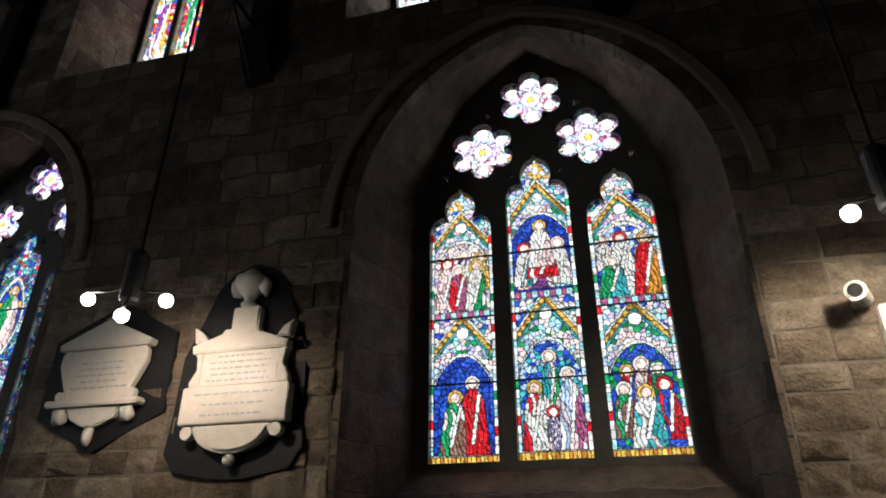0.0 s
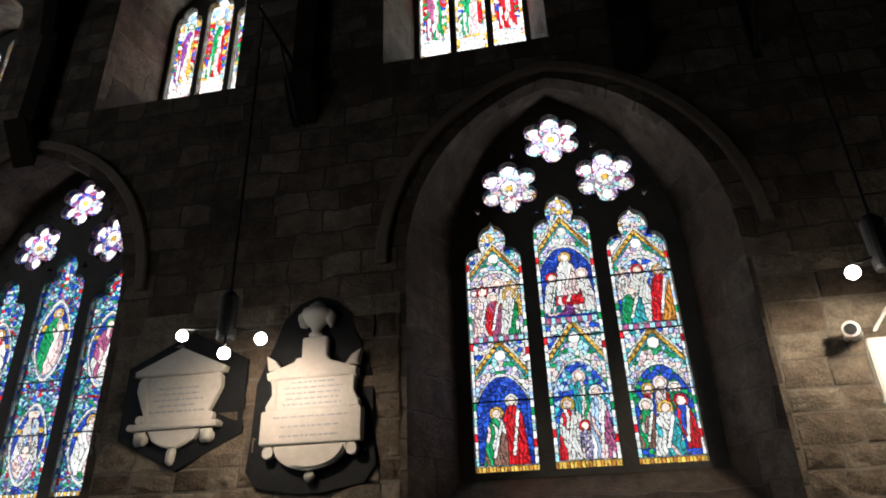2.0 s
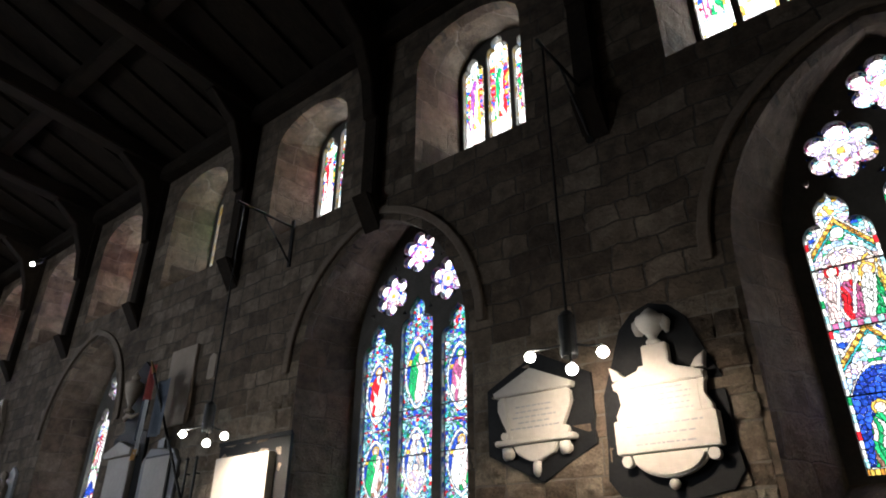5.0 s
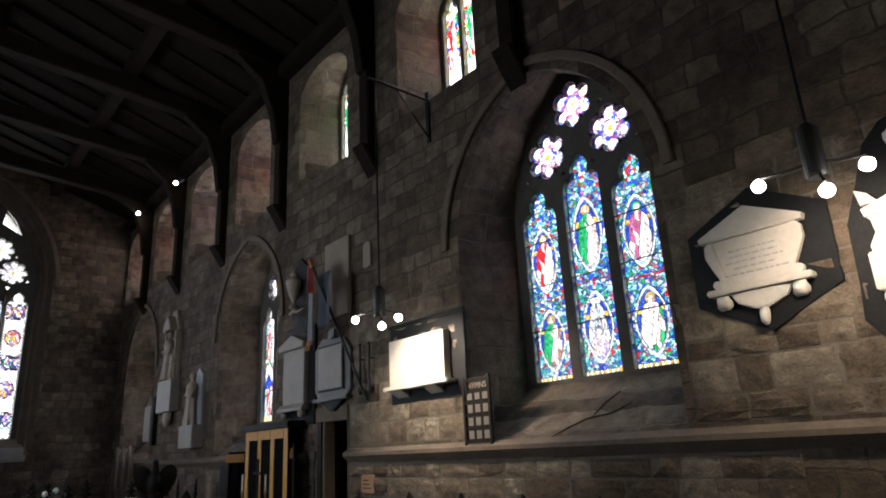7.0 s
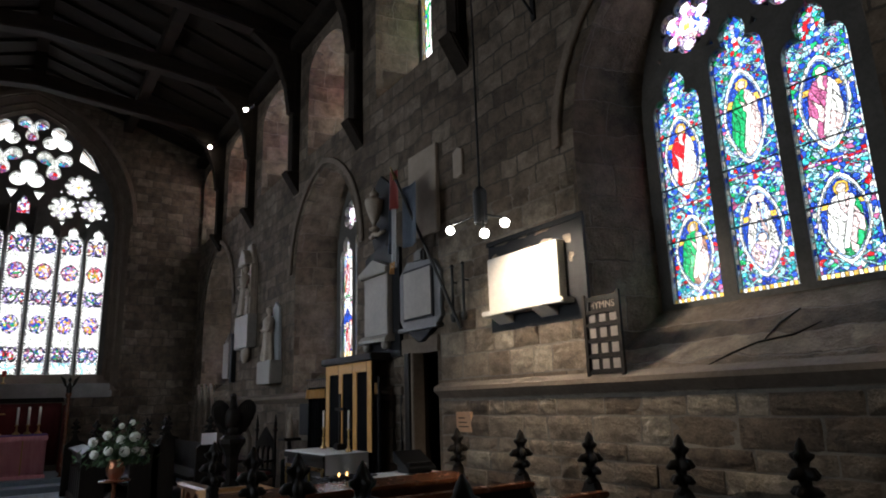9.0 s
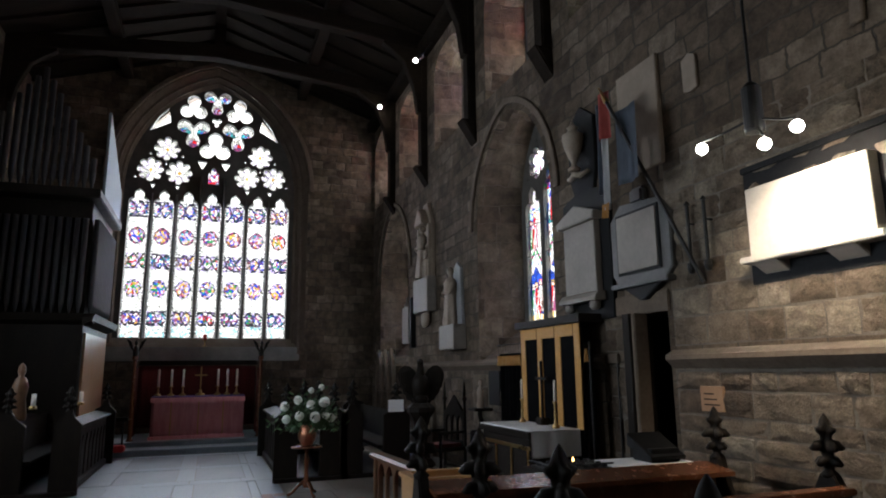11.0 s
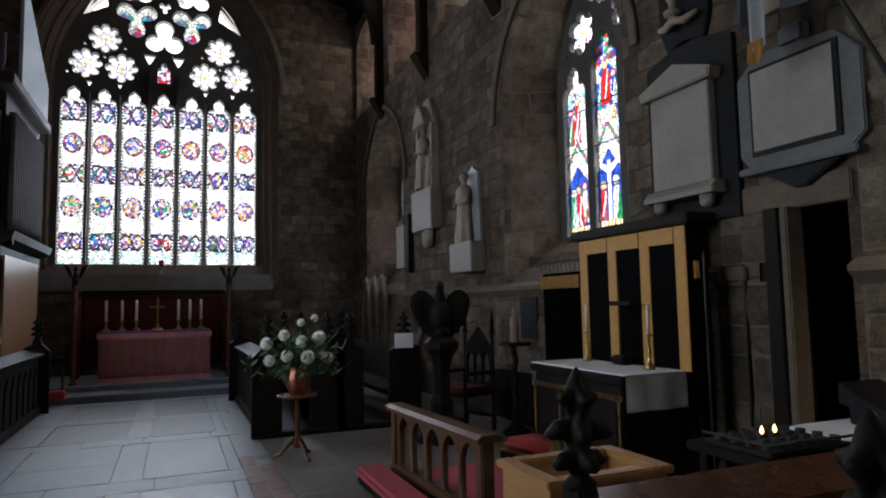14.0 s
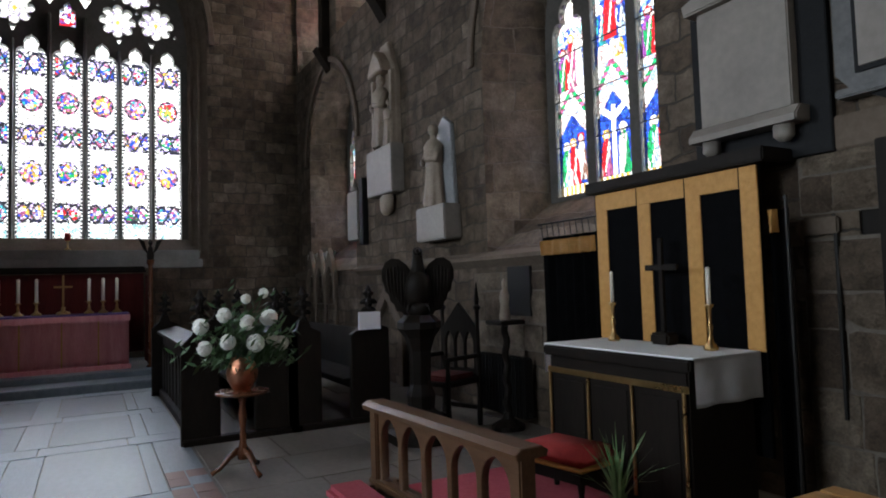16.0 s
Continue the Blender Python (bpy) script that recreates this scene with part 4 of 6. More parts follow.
for s in (-1, 1):
    part("ear", prism([(s * 0.25 - 0.01, 0.87), (s * 0.35 - 0.01, 0.87), (s * 0.37 - 0.01, 0.98), (s * 0.3 - 0.01, 0.94)], -0.12, -0.04, 1, 0.01), MARBLE, m2, "corner palmette")
    part("console", prism([(s * a, b) for a, b in [(0.275, 0.56), (0.355, 0.56), (0.36, 0.6), (0.315, 0.68), (0.325, 0.76), (0.345, 0.8), (0.33, 0.83), (0.275, 0.83)]], -0.115, -0.05, 1, 0.008), MARBLE, m2, "scrolled side console")
    part("bracket", tube([(s * 0.31, -0.12, 0.27), (s * 0.31, -0.06, 0.27)], 0.042, 12), MARBLE, m2, "carved scroll bracket")
part("plinth", box((-0.38, -0.13, 0.32), (0.38, -0.04, 0.56), 0.008), MARBLE, m2)
part("apron", prism([(0.27 * math.cos(t), 0.31 + 0.17 * math.sin(t)) for t in (math.pi + math.pi * i / 14 for i in range(15))], -0.13, -0.04, 1, 0.018), MARBLE, m2, "rounded marble bowl")
part("pendant", blob((0, -0.08, 0.1), 0.04), MARBLE, m2, "", True)
part("pedestal", box((-0.1, -0.12, 0.93), (0.1, -0.04, 1.1), 0.01), MARBLE, m2)
part("urn", lathe([(0.05, 0), (0.055, 0.02), (0.03, 0.045), (0.05, 0.08), (0.09, 0.12), (0.115, 0.17), (0.11, 0.21), (0.07, 0.23), (0.06, 0.25), (0.03, 0.275), (0.005, 0.29)], 20, (0, -0.1, 1.1)), MARBLE, m2, "squat marble urn", True)
for s in (-1, 1):
    part("drapery", blob((s * 0.105, -0.1, 1.25), (0.045, 0.05, 0.07), rough=0.5, seed=s), MARBLE, m2, "carved drapery swag", True)
wall_text(m2, 0, 0.58, 0.82, 0.5, -0.112, 6, 4)
wall_text(m2, 0, 0.34, 0.54, 0.68, -0.132, 3, 5)

board = thing("wall_monument", (-7.3, F, 2.2), "white marble tablet on a shelf within a black frame", "monument")
bm = box((-0.7, -0.03, 0.0), (0.68, 0, 0.93), 0.004)
part("backing", bm, BLACK, board, "black slate surround")
for lo, hi in (((-0.7, -0.06, 0.9), (0.7, -0.03, 0.95)), ((0.66, -0.06, 0.0), (0.7, -0.03, 0.9))):
    part("frame", box(lo, hi, 0.005), BLACK, board)
part("tablet", box((-0.6, -0.13, 0.2), (0.43, -0.03, 0.74), 0.006), MARBLE, board, "plain white marble slab")
part("shelf", box((-0.66, -0.19, 0.15), (0.52, -0.03, 0.2), 0.01), MARBLE, board)
for x in (-0.45, 0.18):
    part("bracket", prism([(-0.03, 0.15), (-0.16, 0.15), (-0.03, 0.07)], x - 0.12, x + 0.12, 0, 0.008), MARBLE, board)

hymn = thing("hymn_board", (-6.47, F - 0.02, LEDGE + 0.05), "dark oak hymn board with rows of number slots", "hymn board")
part("back_panel", box((-0.18, -0.02, 0), (0.18, 0, 0.66), 0.004), OAK_BLACK, hymn)
for z in (0.02, 0.15, 0.28, 0.41, 0.52, 0.63):
    part("rail", box((-0.19, -0.04, z - 0.018), (0.19, -0.02, z + 0.018), 0.004), OAK_BLACK, hymn)
for x in (-0.19, 0.19):
    part("stile", box((x - 0.018, -0.045, -0.02), (x + 0.018, -0.018, 0.68), 0.004), OAK_BLACK, hymn)
for j in range(4):
    for i in range(3):
        x, z = -0.115 + 0.115 * i, 0.085 + 0.13 * j
        part("number_card", box((x - 0.035, -0.027, z - 0.04), (x + 0.035, -0.021, z + 0.04)), OLD_CARD, hymn, "faded number card")


def words(text, size, at, mat, parent, turn=(90, 0, 0)):
    c = bpy.data.curves.new("words", "FONT")
    c.body, c.size, c.extrude, c.align_x, c.align_y = text, size, 0.002, "CENTER", "CENTER"
    ob = bpy.data.objects.new("words", c)
    me = bpy.data.meshes.new_from_object(ob)
    bpy.data.objects.remove(ob)
    me.transform(pose(*at, *turn))
    part("lettering", me, mat, parent)


words("HYMNS", 0.085, (0, -0.024, 0.575), PLASTER, hymn)

note = thing("notice", (-8.555, F - 0.01, 1.2), "small tan wooden notice board with faint lettering", "notice")
part("board", box((-0.135, -0.03, 0), (0.135, 0, 0.21), 0.005), TAN_PANEL, note)
for i in range(3):
    part("lettering", box((-0.09, -0.032, 0.05 + 0.045 * i), (0.09 - 0.03 * i, -0.03, 0.062 + 0.045 * i)), OAK_BLACK, note)

t3 = thing("wall_monument", (-10.37, F, 2.1), "tall cream marble tablet with pediment on black slate", "monument")
part("backing", prism([(-0.46, 0.0), (0.5, 0.0), (0.5, 1.42), (0.0, 1.55), (-0.46, 1.42)], -0.05, 0, 1, 0.006), BLACK, t3, "black slate backing")
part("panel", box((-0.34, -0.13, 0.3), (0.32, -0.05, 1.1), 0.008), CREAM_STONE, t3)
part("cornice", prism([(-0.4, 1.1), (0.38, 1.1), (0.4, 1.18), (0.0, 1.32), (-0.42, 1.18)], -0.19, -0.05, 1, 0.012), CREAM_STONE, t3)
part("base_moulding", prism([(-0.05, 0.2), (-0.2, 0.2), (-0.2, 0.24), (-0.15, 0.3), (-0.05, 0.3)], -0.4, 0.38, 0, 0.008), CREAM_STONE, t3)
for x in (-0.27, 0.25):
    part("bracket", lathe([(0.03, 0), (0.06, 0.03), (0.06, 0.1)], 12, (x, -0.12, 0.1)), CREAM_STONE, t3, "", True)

t4 = thing("wall_monument", (-9.35, F, 2.4), "grey marble octagonal tablet with white panel", "monument")
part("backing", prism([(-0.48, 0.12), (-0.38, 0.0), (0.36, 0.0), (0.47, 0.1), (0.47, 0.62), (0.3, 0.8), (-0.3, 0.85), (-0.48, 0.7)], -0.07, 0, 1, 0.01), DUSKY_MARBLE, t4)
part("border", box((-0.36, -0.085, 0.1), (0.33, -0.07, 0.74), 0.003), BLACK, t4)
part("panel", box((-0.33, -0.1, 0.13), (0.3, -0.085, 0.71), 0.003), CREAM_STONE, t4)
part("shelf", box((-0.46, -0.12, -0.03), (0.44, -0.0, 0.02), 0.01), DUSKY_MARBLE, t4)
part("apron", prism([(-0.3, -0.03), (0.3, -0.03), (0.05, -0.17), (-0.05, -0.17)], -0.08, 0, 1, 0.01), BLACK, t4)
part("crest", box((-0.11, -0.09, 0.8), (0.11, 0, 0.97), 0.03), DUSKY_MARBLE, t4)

ta = thing("wall_monument", (-9.27, F, 3.52), "plain pale stone tablet without ornament", "monument")
part("slab", prism([(-0.33, 0.0), (0.33, 0.0), (0.33, 1.13), (-0.33, 1.13)], -0.05, 0, 1, 0.008), PLASTER, ta)
tb = thing("wall_monument", (-8.5, F, 4.05), "small narrow pale stone tablet", "monument")
part("slab", prism([(-0.09, 0.02), (0.0, 0.0), (0.09, 0.02), (0.09, 0.33), (0.0, 0.38), (-0.09, 0.33)], -0.04, 0, 1, 0.006), PLASTER, tb)

um = thing("wall_monument", (-10.36, F, 3.6), "white marble urn on a black lozenge slate", "monument")
part("backing", prism([(-0.2, 0.0), (0.22, 0.0), (0.28, 0.2), (0.28, 0.85), (0.0, 1.05), (-0.28, 0.85), (-0.28, 0.2)], -0.05, 0, 1, 0.008), BLACK, um)
part("urn", lathe([(0.07, 0), (0.075, 0.03), (0.03, 0.06), (0.03, 0.1), (0.06, 0.16), (0.105, 0.28), (0.13, 0.4), (0.125, 0.44), (0.07, 0.47), (0.05, 0.51), (0.07, 0.53), (0.03, 0.57), (0.005, 0.63)], 20, (0, -0.15, 0.24)), ALABASTER, um, "pale marble urn", True)
part("garland", tube([(-0.22, -0.1, 0.2), (-0.1, -0.14, 0.16), (0.0, -0.15, 0.2), (0.1, -0.14, 0.16), (0.22, -0.1, 0.2)], [0.02, 0.035, 0.04, 0.035, 0.02]), ALABASTER, um, "", True)

def carved(at, s):
    """A weathered standing figure: pleated robe, shoulders, folded arms, head."""
    bm = bmesh.new()
    prof = [(0.17, 0.0), (0.18, 0.06), (0.15, 0.3), (0.135, 0.5), (0.15, 0.68), (0.165, 0.78), (0.1, 0.86), (0.045, 0.89), (0.05, 0.93)]
    seg, rings = 28, []
    for rr, z in prof:
        pleat = 0.16 * max(0, 1 - z / 0.7)
        rings.append([bm.verts.new((at[0] + s * rr * (1 + pleat * math.cos(7 * t)) * math.cos(t), at[1] + s * 0.75 * rr * (1 + pleat * math.cos(7 * t)) * math.sin(t), at[2] + s * z)) for t in (2 * math.pi * k / seg for k in range(seg))])
    for p, q in zip(rings, rings[1:]):
        for k in range(seg):
            bm.faces.new((p[k], p[(k + 1) % seg], q[(k + 1) % seg], q[k]))
    x, y, z = at
    blob((x, y, z + s * 1.0), (0.065 * s, 0.07 * s, 0.085 * s), bm)
    for side in (-1, 1):
        tube([(x + side * 0.14 * s, y, z + 0.76 * s), (x + side * 0.17 * s, y - 0.07 * s, z + 0.58 * s), (x + side * 0.03 * s, y - 0.14 * s, z + 0.6 * s)], [0.05 * s, 0.045 * s, 0.03 * s], 8, bm)
    return bm


fm = thing("wall_monument", (-16.2, F, 2.5), "carved alabaster memorial with standing figure over a tablet", "monument")
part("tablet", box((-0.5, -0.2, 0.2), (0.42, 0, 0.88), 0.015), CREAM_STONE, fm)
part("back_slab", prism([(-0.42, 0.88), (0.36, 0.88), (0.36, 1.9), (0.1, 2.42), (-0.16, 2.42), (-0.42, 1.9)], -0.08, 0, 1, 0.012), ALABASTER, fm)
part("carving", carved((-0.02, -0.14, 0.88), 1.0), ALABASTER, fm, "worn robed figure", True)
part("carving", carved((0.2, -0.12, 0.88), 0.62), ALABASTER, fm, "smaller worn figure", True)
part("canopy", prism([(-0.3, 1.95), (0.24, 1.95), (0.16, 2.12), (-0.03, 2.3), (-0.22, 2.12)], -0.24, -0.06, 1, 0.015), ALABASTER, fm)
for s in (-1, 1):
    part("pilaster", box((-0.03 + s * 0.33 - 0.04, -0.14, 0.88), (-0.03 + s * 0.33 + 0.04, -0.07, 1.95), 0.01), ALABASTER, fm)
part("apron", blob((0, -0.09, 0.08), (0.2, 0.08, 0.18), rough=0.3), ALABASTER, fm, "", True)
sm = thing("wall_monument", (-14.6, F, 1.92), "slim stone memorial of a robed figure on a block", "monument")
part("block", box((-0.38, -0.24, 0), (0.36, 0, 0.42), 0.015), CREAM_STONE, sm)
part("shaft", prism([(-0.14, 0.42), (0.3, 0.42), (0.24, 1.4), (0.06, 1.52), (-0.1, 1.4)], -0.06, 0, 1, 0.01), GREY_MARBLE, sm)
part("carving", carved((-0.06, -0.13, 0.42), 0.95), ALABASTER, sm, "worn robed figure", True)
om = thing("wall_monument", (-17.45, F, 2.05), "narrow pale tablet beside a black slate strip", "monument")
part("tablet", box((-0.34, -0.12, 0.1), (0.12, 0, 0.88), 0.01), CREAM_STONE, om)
part("backing", box((0.14, -0.1, 0.0), (0.3, 0, 1.05), 0.01), BLACK, om)
part("finial", lathe([(0.06, 0.88), (0.08, 0.92), (0.03, 1.0), (0.01, 1.1)], 10, (-0.1, -0.07, 0)), CREAM_STONE, om, "", True)
pl = thing("plaque", (-13.1, F, 1.05), "dark bronze memorial plaque", "plaque")
part("plate", box((-0.2, -0.03, 0), (0.2, 0, 0.5), 0.006), BLACK, pl)

# sedilia: three gabled canopies on shafts
sed = thing("sedilia", (-19.2, F, 0.11), "stone sedilia of three gabled arches on slim shafts", "sedilia")
for i in range(3):
    cx = -0.56 + 0.56 * i
    part("canopy", plate("canopy", [(cx - 0.275, 0.98), (cx + 0.275, 0.98), (cx + 0.275, 1.5), (cx, 1.98), (cx - 0.275, 1.5)], [arch(cx, 1.0, 0.21, 1.24, 0.42, 8)], -0.18, -0.1, 1, 0.01), ASHLAR, sed)
    part("infill", prism([(cx - 0.27, 1.5), (cx - 0.02, 1.93), (cx - 0.27, 1.93)], -0.13, -0.02, 1), MARBLE, sed, "pale spandrel")
for i in range(4):
    part("shaft", lathe([(0.05, 0), (0.035, 0.06), (0.03, 1.0), (0.05, 1.06)], 10, (-0.84 + 0.56 * i, -0.14, 0)), ASHLAR, sed)
recess = thing("tomb_recess", (-16.4, F, 0.0), "worn stone gabled wall recess", "recess")
part("gable", prism([(-0.55, 0.0), (-0.55, 0.9), (0, 1.42), (0.55, 0.9), (0.55, 0.0), (0.42, 0.0), (0.42, 0.8), (0, 1.2), (-0.42, 0.8), (-0.42, 0.0)], -0.08, 0, 1, 0.01), ASHLAR, recess)

# flag, pole and two iron brackets
flag = thing("flag", (-8.52, F, 2.3), "faded regimental colours hanging from a slanting dark pole", "flag")
part("pole", tube([(0, -0.05, 0), (-0.26, -0.25, 0.8), (-0.62, -0.5, 1.85)], 0.018), IRON, flag)
part("spearhead", tube([(-0.62, -0.5, 1.85), (-0.68, -0.54, 2.02)], [0.03, 0.004]), BRASS, flag)


def drape(x0, x1, z0, z1, y, folds, seed, mat, name="cloth", parent=None, amp=0.03, axis=0):
    """Hanging cloth with upright folds."""
    bm, nx, nz = bmesh.new(), 26, 10
    vs = []
    for j in range(nz + 1):
        for i in range(nx + 1):
            u, v = i / nx, j / nz
            wob = amp * math.sin(u * folds * 2 * math.pi + seed) * (0.35 + 0.65 * (1 - v)) + 0.3 * amp * math.sin(u * folds * 4.7 + seed * 3)
            a, b = x0 + (x1 - x0) * u, y + wob
            vs.append(bm.verts.new((a, b, z0 + (z1 - z0) * v) if axis == 0 else (b, a, z0 + (z1 - z0) * v)))
    for j in range(nz):
        for i in range(nx):
            q = j * (nx + 1) + i
            bm.faces.new((vs[q], vs[q + 1], vs[q + nx + 2], vs[q + nx + 1]))
    bmesh.ops.solidify(bm, geom=bm.faces[:], thickness=0.006)
    return part(name, bm, mat, parent, "", True)


drape(-0.98, -0.84, 1.0, 1.95, -0.4, 1.5, 1, BLUE_FLAG, "cloth", flag)
drape(-0.86, -0.7, 0.8, 1.9, -0.44, 1.5, 2, WHITE_FLAG, "cloth", flag)
drape(-0.8, -0.62, 1.5, 1.98, -0.48, 1, 3, RED_FLAG, "cloth", flag)
drape(-0.62, -0.3, 1.0, 1.75, -0.4, 1.2, 4, BLUE_FLAG, "cloth", flag, 0.02)
drape(-0.84, -0.72, 0.72, 0.86, -0.46, 1, 5, GOLD_CLOTH, "fringe", flag)
for x in (-8.62, -8.41):
    br = thing("flag_bracket", (x, F, 2.38), "upright black iron flag holder on the wall", "bracket", "flag holders")
    part("bar", tube([(0, -0.08, 0.0), (0, -0.08, 0.62)], 0.016), IRON, br)
    part("stay", tube([(0, 0, 0.45), (0, -0.08, 0.45)], 0.01), IRON, br)
    part("cup", lathe([(0.02, 0), (0.035, 0.04), (0.035, 0.09)], 10, (0, -0.08, 0)), IRON, br)
    part("finial", lathe([(0.03, 0), (0.02, 0.02), (0.005, 0.04)], 10, (0, -0.08, 0.62)), IRON, br)

# wall camera and alarm box beside the first window
cc = thing("wall_camera", (1.27, F, 2.86), "white bullet security camera on a wall mount", "camera")
part("mount", tube([(0.06, 0, 0.08), (0.05, -0.12, 0.08)], 0.02), PLASTIC, cc)
part("body", tube([(0.08, -0.1, 0.08), (-0.02, -0.3, 0.06)], [0.045, 0.052], 16), PLASTIC, cc)
part("lens", tube([(-0.021, -0.302, 0.06), (-0.026, -0.312, 0.059)], 0.036, 16), BLACK, cc)
cb = thing("junction_box", (1.52, F, 2.5), "cream plastic box with conduit on the wall", "junction box")
part("case", box((-0.1, -0.07, 0.0), (0.16, 0, 0.42), 0.01), PLASTIC, cb)
part("conduit", tube([(-0.06, -0.02, 0.42), (0.1, -0.02, 0.62), (0.4, -0.02, 0.85)], 0.012), PLASTIC, cb)
for x, z in ((-15.64, 7.75), (-18.6, 7.95)):
    sp = thing("spotlight", (x, 3.3, z), "small lit spotlight under the roof", "spotlight", "roof spotlights")
    part("body", tube([(0, 0.15, 0.12), (0, 0.02, 0.0)], 0.05, 12), IRON, sp)
    part("lamp", blob((0, 0.0, -0.01), 0.045), BULB, sp, "lit lamp", True)
    part("yoke", tube([(0, 0.12, 0.1), (0, 0.36, 0.45)], 0.012), IRON, sp)

# door leaf and jamb strip by the small doorway
dl = thing("door_1", (-9.45, F, 0.0), "black painted door leaf standing open, seen edge on", "door")
tagged(dl, kind="structure")
part("leaf", box((-0.145, -0.16, 0.0), (-0.03, -0.1, 2.1), 0.006), OAK_BLACK, dl)
part("jamb", box((-0.03, -0.14, 0.0), (0.03, 0.02, 2.1), 0.01), ASHLAR, dl, "pale stone door jamb")
part("infill", box((-0.33, 0.02, 0.0), (-0.0, 0.08, 2.1)), OAK_BLACK, dl)
part("lintel", box((-0.45, -0.03, 2.1), (0.42, 0.0, 2.3), 0.01), ASHLAR, dl)
bn = thing("blocked_doorway", (-10.0, F, 0), "stone frame of a blocked doorway in the wall", "doorway")
part("lintel", box((-0.42, -0.04, 1.62), (0.12, 0, 1.72), 0.01), ASHLAR, bn)
part("conduit", tube([(0.1, -0.03, 0.55), (0.1, -0.03, 1.62)], 0.012), IRON, bn)

# ---- high altar ----
ALT = 0.2
ha = thing("high_altar", (-19.55, AXIS, ALT), "high altar with rose-red frontal and purple top cloth", "altar")
part("table", box((-0.35, -0.93, 0.0), (0.24, 0.9, 0.84), 0.01), OAK_BLACK, ha)
drape(-0.95, 0.92, 0.05, 0.86, 0.268, 7, 0.5, FRONTAL, "frontal", ha, 0.01, 1)
part("hem", box((0.255, -0.98, 0.0), (0.31, 0.95, 0.07), 0.008), FRONTAL, ha, "darker red hem")
part("superfrontal", box((0.25, -0.97, 0.76), (0.296, 0.94, 0.86), 0.006), FRONTAL, ha)
part("top_cloth", box((-0.36, -0.96, 0.86), (0.29, 0.93, 0.89), 0.006), PURPLE, ha, "purple top cloth")
for y in (-0.55, 0.0, 0.5):
    part("orphrey", box((0.272, y - 0.02, 0.08), (0.29, y + 0.0, 0.78)), GOLD_CLOTH, ha, "narrow gold stripe")


def candlestick(at, tall, candle, label, group, thick=0.02, g=1.0):
    c = thing("candlestick", at, label, "candlestick", group)
    part("stem", lathe([(a * g, z) for a, z in ((0.07, 0), (0.075, 0.02), (0.03, 0.05), (0.018, 0.1), (0.03, tall * 0.5), (0.016, tall * 0.6), (0.02, tall - 0.03), (0.045, tall - 0.01), (0.045, tall))], 14), BRASS, c, "", True)
    part("candle", lathe([(thick, tall), (thick, tall + candle), (0.004, tall + candle + 0.01)], 12), WAX, c, "unlit ivory candle", True)
    return c


cs = candlestick((-19.6, AXIS - 0.86, ALT + 0.89), 0.2, 0.36, "brass candlestick with white candle on the high altar", "high altar candlesticks", 0.024)
for y in (-0.6, -0.36, 0.36, 0.56, 0.76):
    copy_thing(cs, pose(-19.6, AXIS + y, ALT + 0.89))
ac = thing("altar_cross", (-19.6, AXIS, ALT + 0.89), "brass standing altar cross", "cross")
part("base", lathe([(0.1, 0), (0.1, 0.03), (0.03, 0.06), (0.03, 0.12)], 14), BRASS, ac, "", True)
part("shaft", box((-0.012, -0.015, 0.1), (0.012, 0.015, 0.62), 0.004), BRASS, ac)
part("arms", box((-0.013, -0.13, 0.42), (0.013, 0.13, 0.45), 0.004), BRASS, ac)

dos = thing("riddel_curtains", (-19.95, AXIS, 0.11), "dark crimson curtains round the high altar on tall posts", "curtain")
drape(-1.3, 1.18, 0.3, 1.62, 0.0, 12, 0, CRIMSON, "back_curtain", dos, 0.035, 1)
for y in (-1.32, 1.22):
    drape(0.0, 0.75, 0.15, 1.58, y, 5, 1, CRIMSON, "side_curtain", dos, 0.03)
part("rail", tube([(0.0, -1.32, 1.66), (0.0, 1.22, 1.66)], 0.02), OAK_BLACK, dos)
part("coving", box((-0.04, -1.3, 1.66), (0.05, 1.2, 1.74), 0.01), OAK_BLACK, dos)
for y in (-1.32, 1.24):
    post = part("post", lathe([(0.07, 0), (0.07, 0.1), (0.04, 0.14), (0.035, 1.72), (0.06, 1.76), (0.06, 1.82)], 12, (0.72, y, 0)), MAHOGANY, dos)
    bm = lathe([(0.05, 1.82), (0.06, 1.9), (0.035, 2.02), (0.015, 2.05), (0.04, 2.1), (0.01, 2.16)], 10, (0.72, y, 0))
    for s in (-1, 1):
        prism([(y + s * 0.03, 1.9), (y + s * 0.1, 1.98), (y + s * 0.2, 2.2), (y + s * 0.09, 2.12)], 0.7, 0.73, 0, 0.004, bm)
    part("finial", bm, OAK_BLACK, post, "dark carved winged finial")
sl = thing("sanctuary_lamp", (EX + 0.1, AXIS + 0.02, 2.2), "small red and brass lamp on the east sill", "lamp")
part("stand", lathe([(0.06, 0), (0.015, 0.03), (0.012, 0.14), (0.05, 0.16)], 12), BRASS, sl, "", True)
part("glass_cup", lathe([(0.045, 0.16), (0.05, 0.28), (0.03, 0.3)], 12), RED_CUSHION, sl, "red glass cup", True)

# altar rail on the south side of the sanctuary
ar = thing("altar_rail", (-18.4, -1.95, 0.11), "low dark oak altar rail with iron uprights", "rail")
part("top_rail", box((-0.05, -1.2, 0.55), (0.05, 0.2, 0.62), 0.01), OAK_BLACK, ar)
for y in (-1.1, -0.7, -0.3, 0.12):
    part("upright", tube([(0, y, 0), (0, y, 0.56)], 0.018), IRON, ar)
part("kneeler", box((0.1, -1.2, 0.0), (0.4, 0.2, 0.12), 0.02), RED_CUSHION, ar, "long red kneeler")

# ---- choir stalls ----


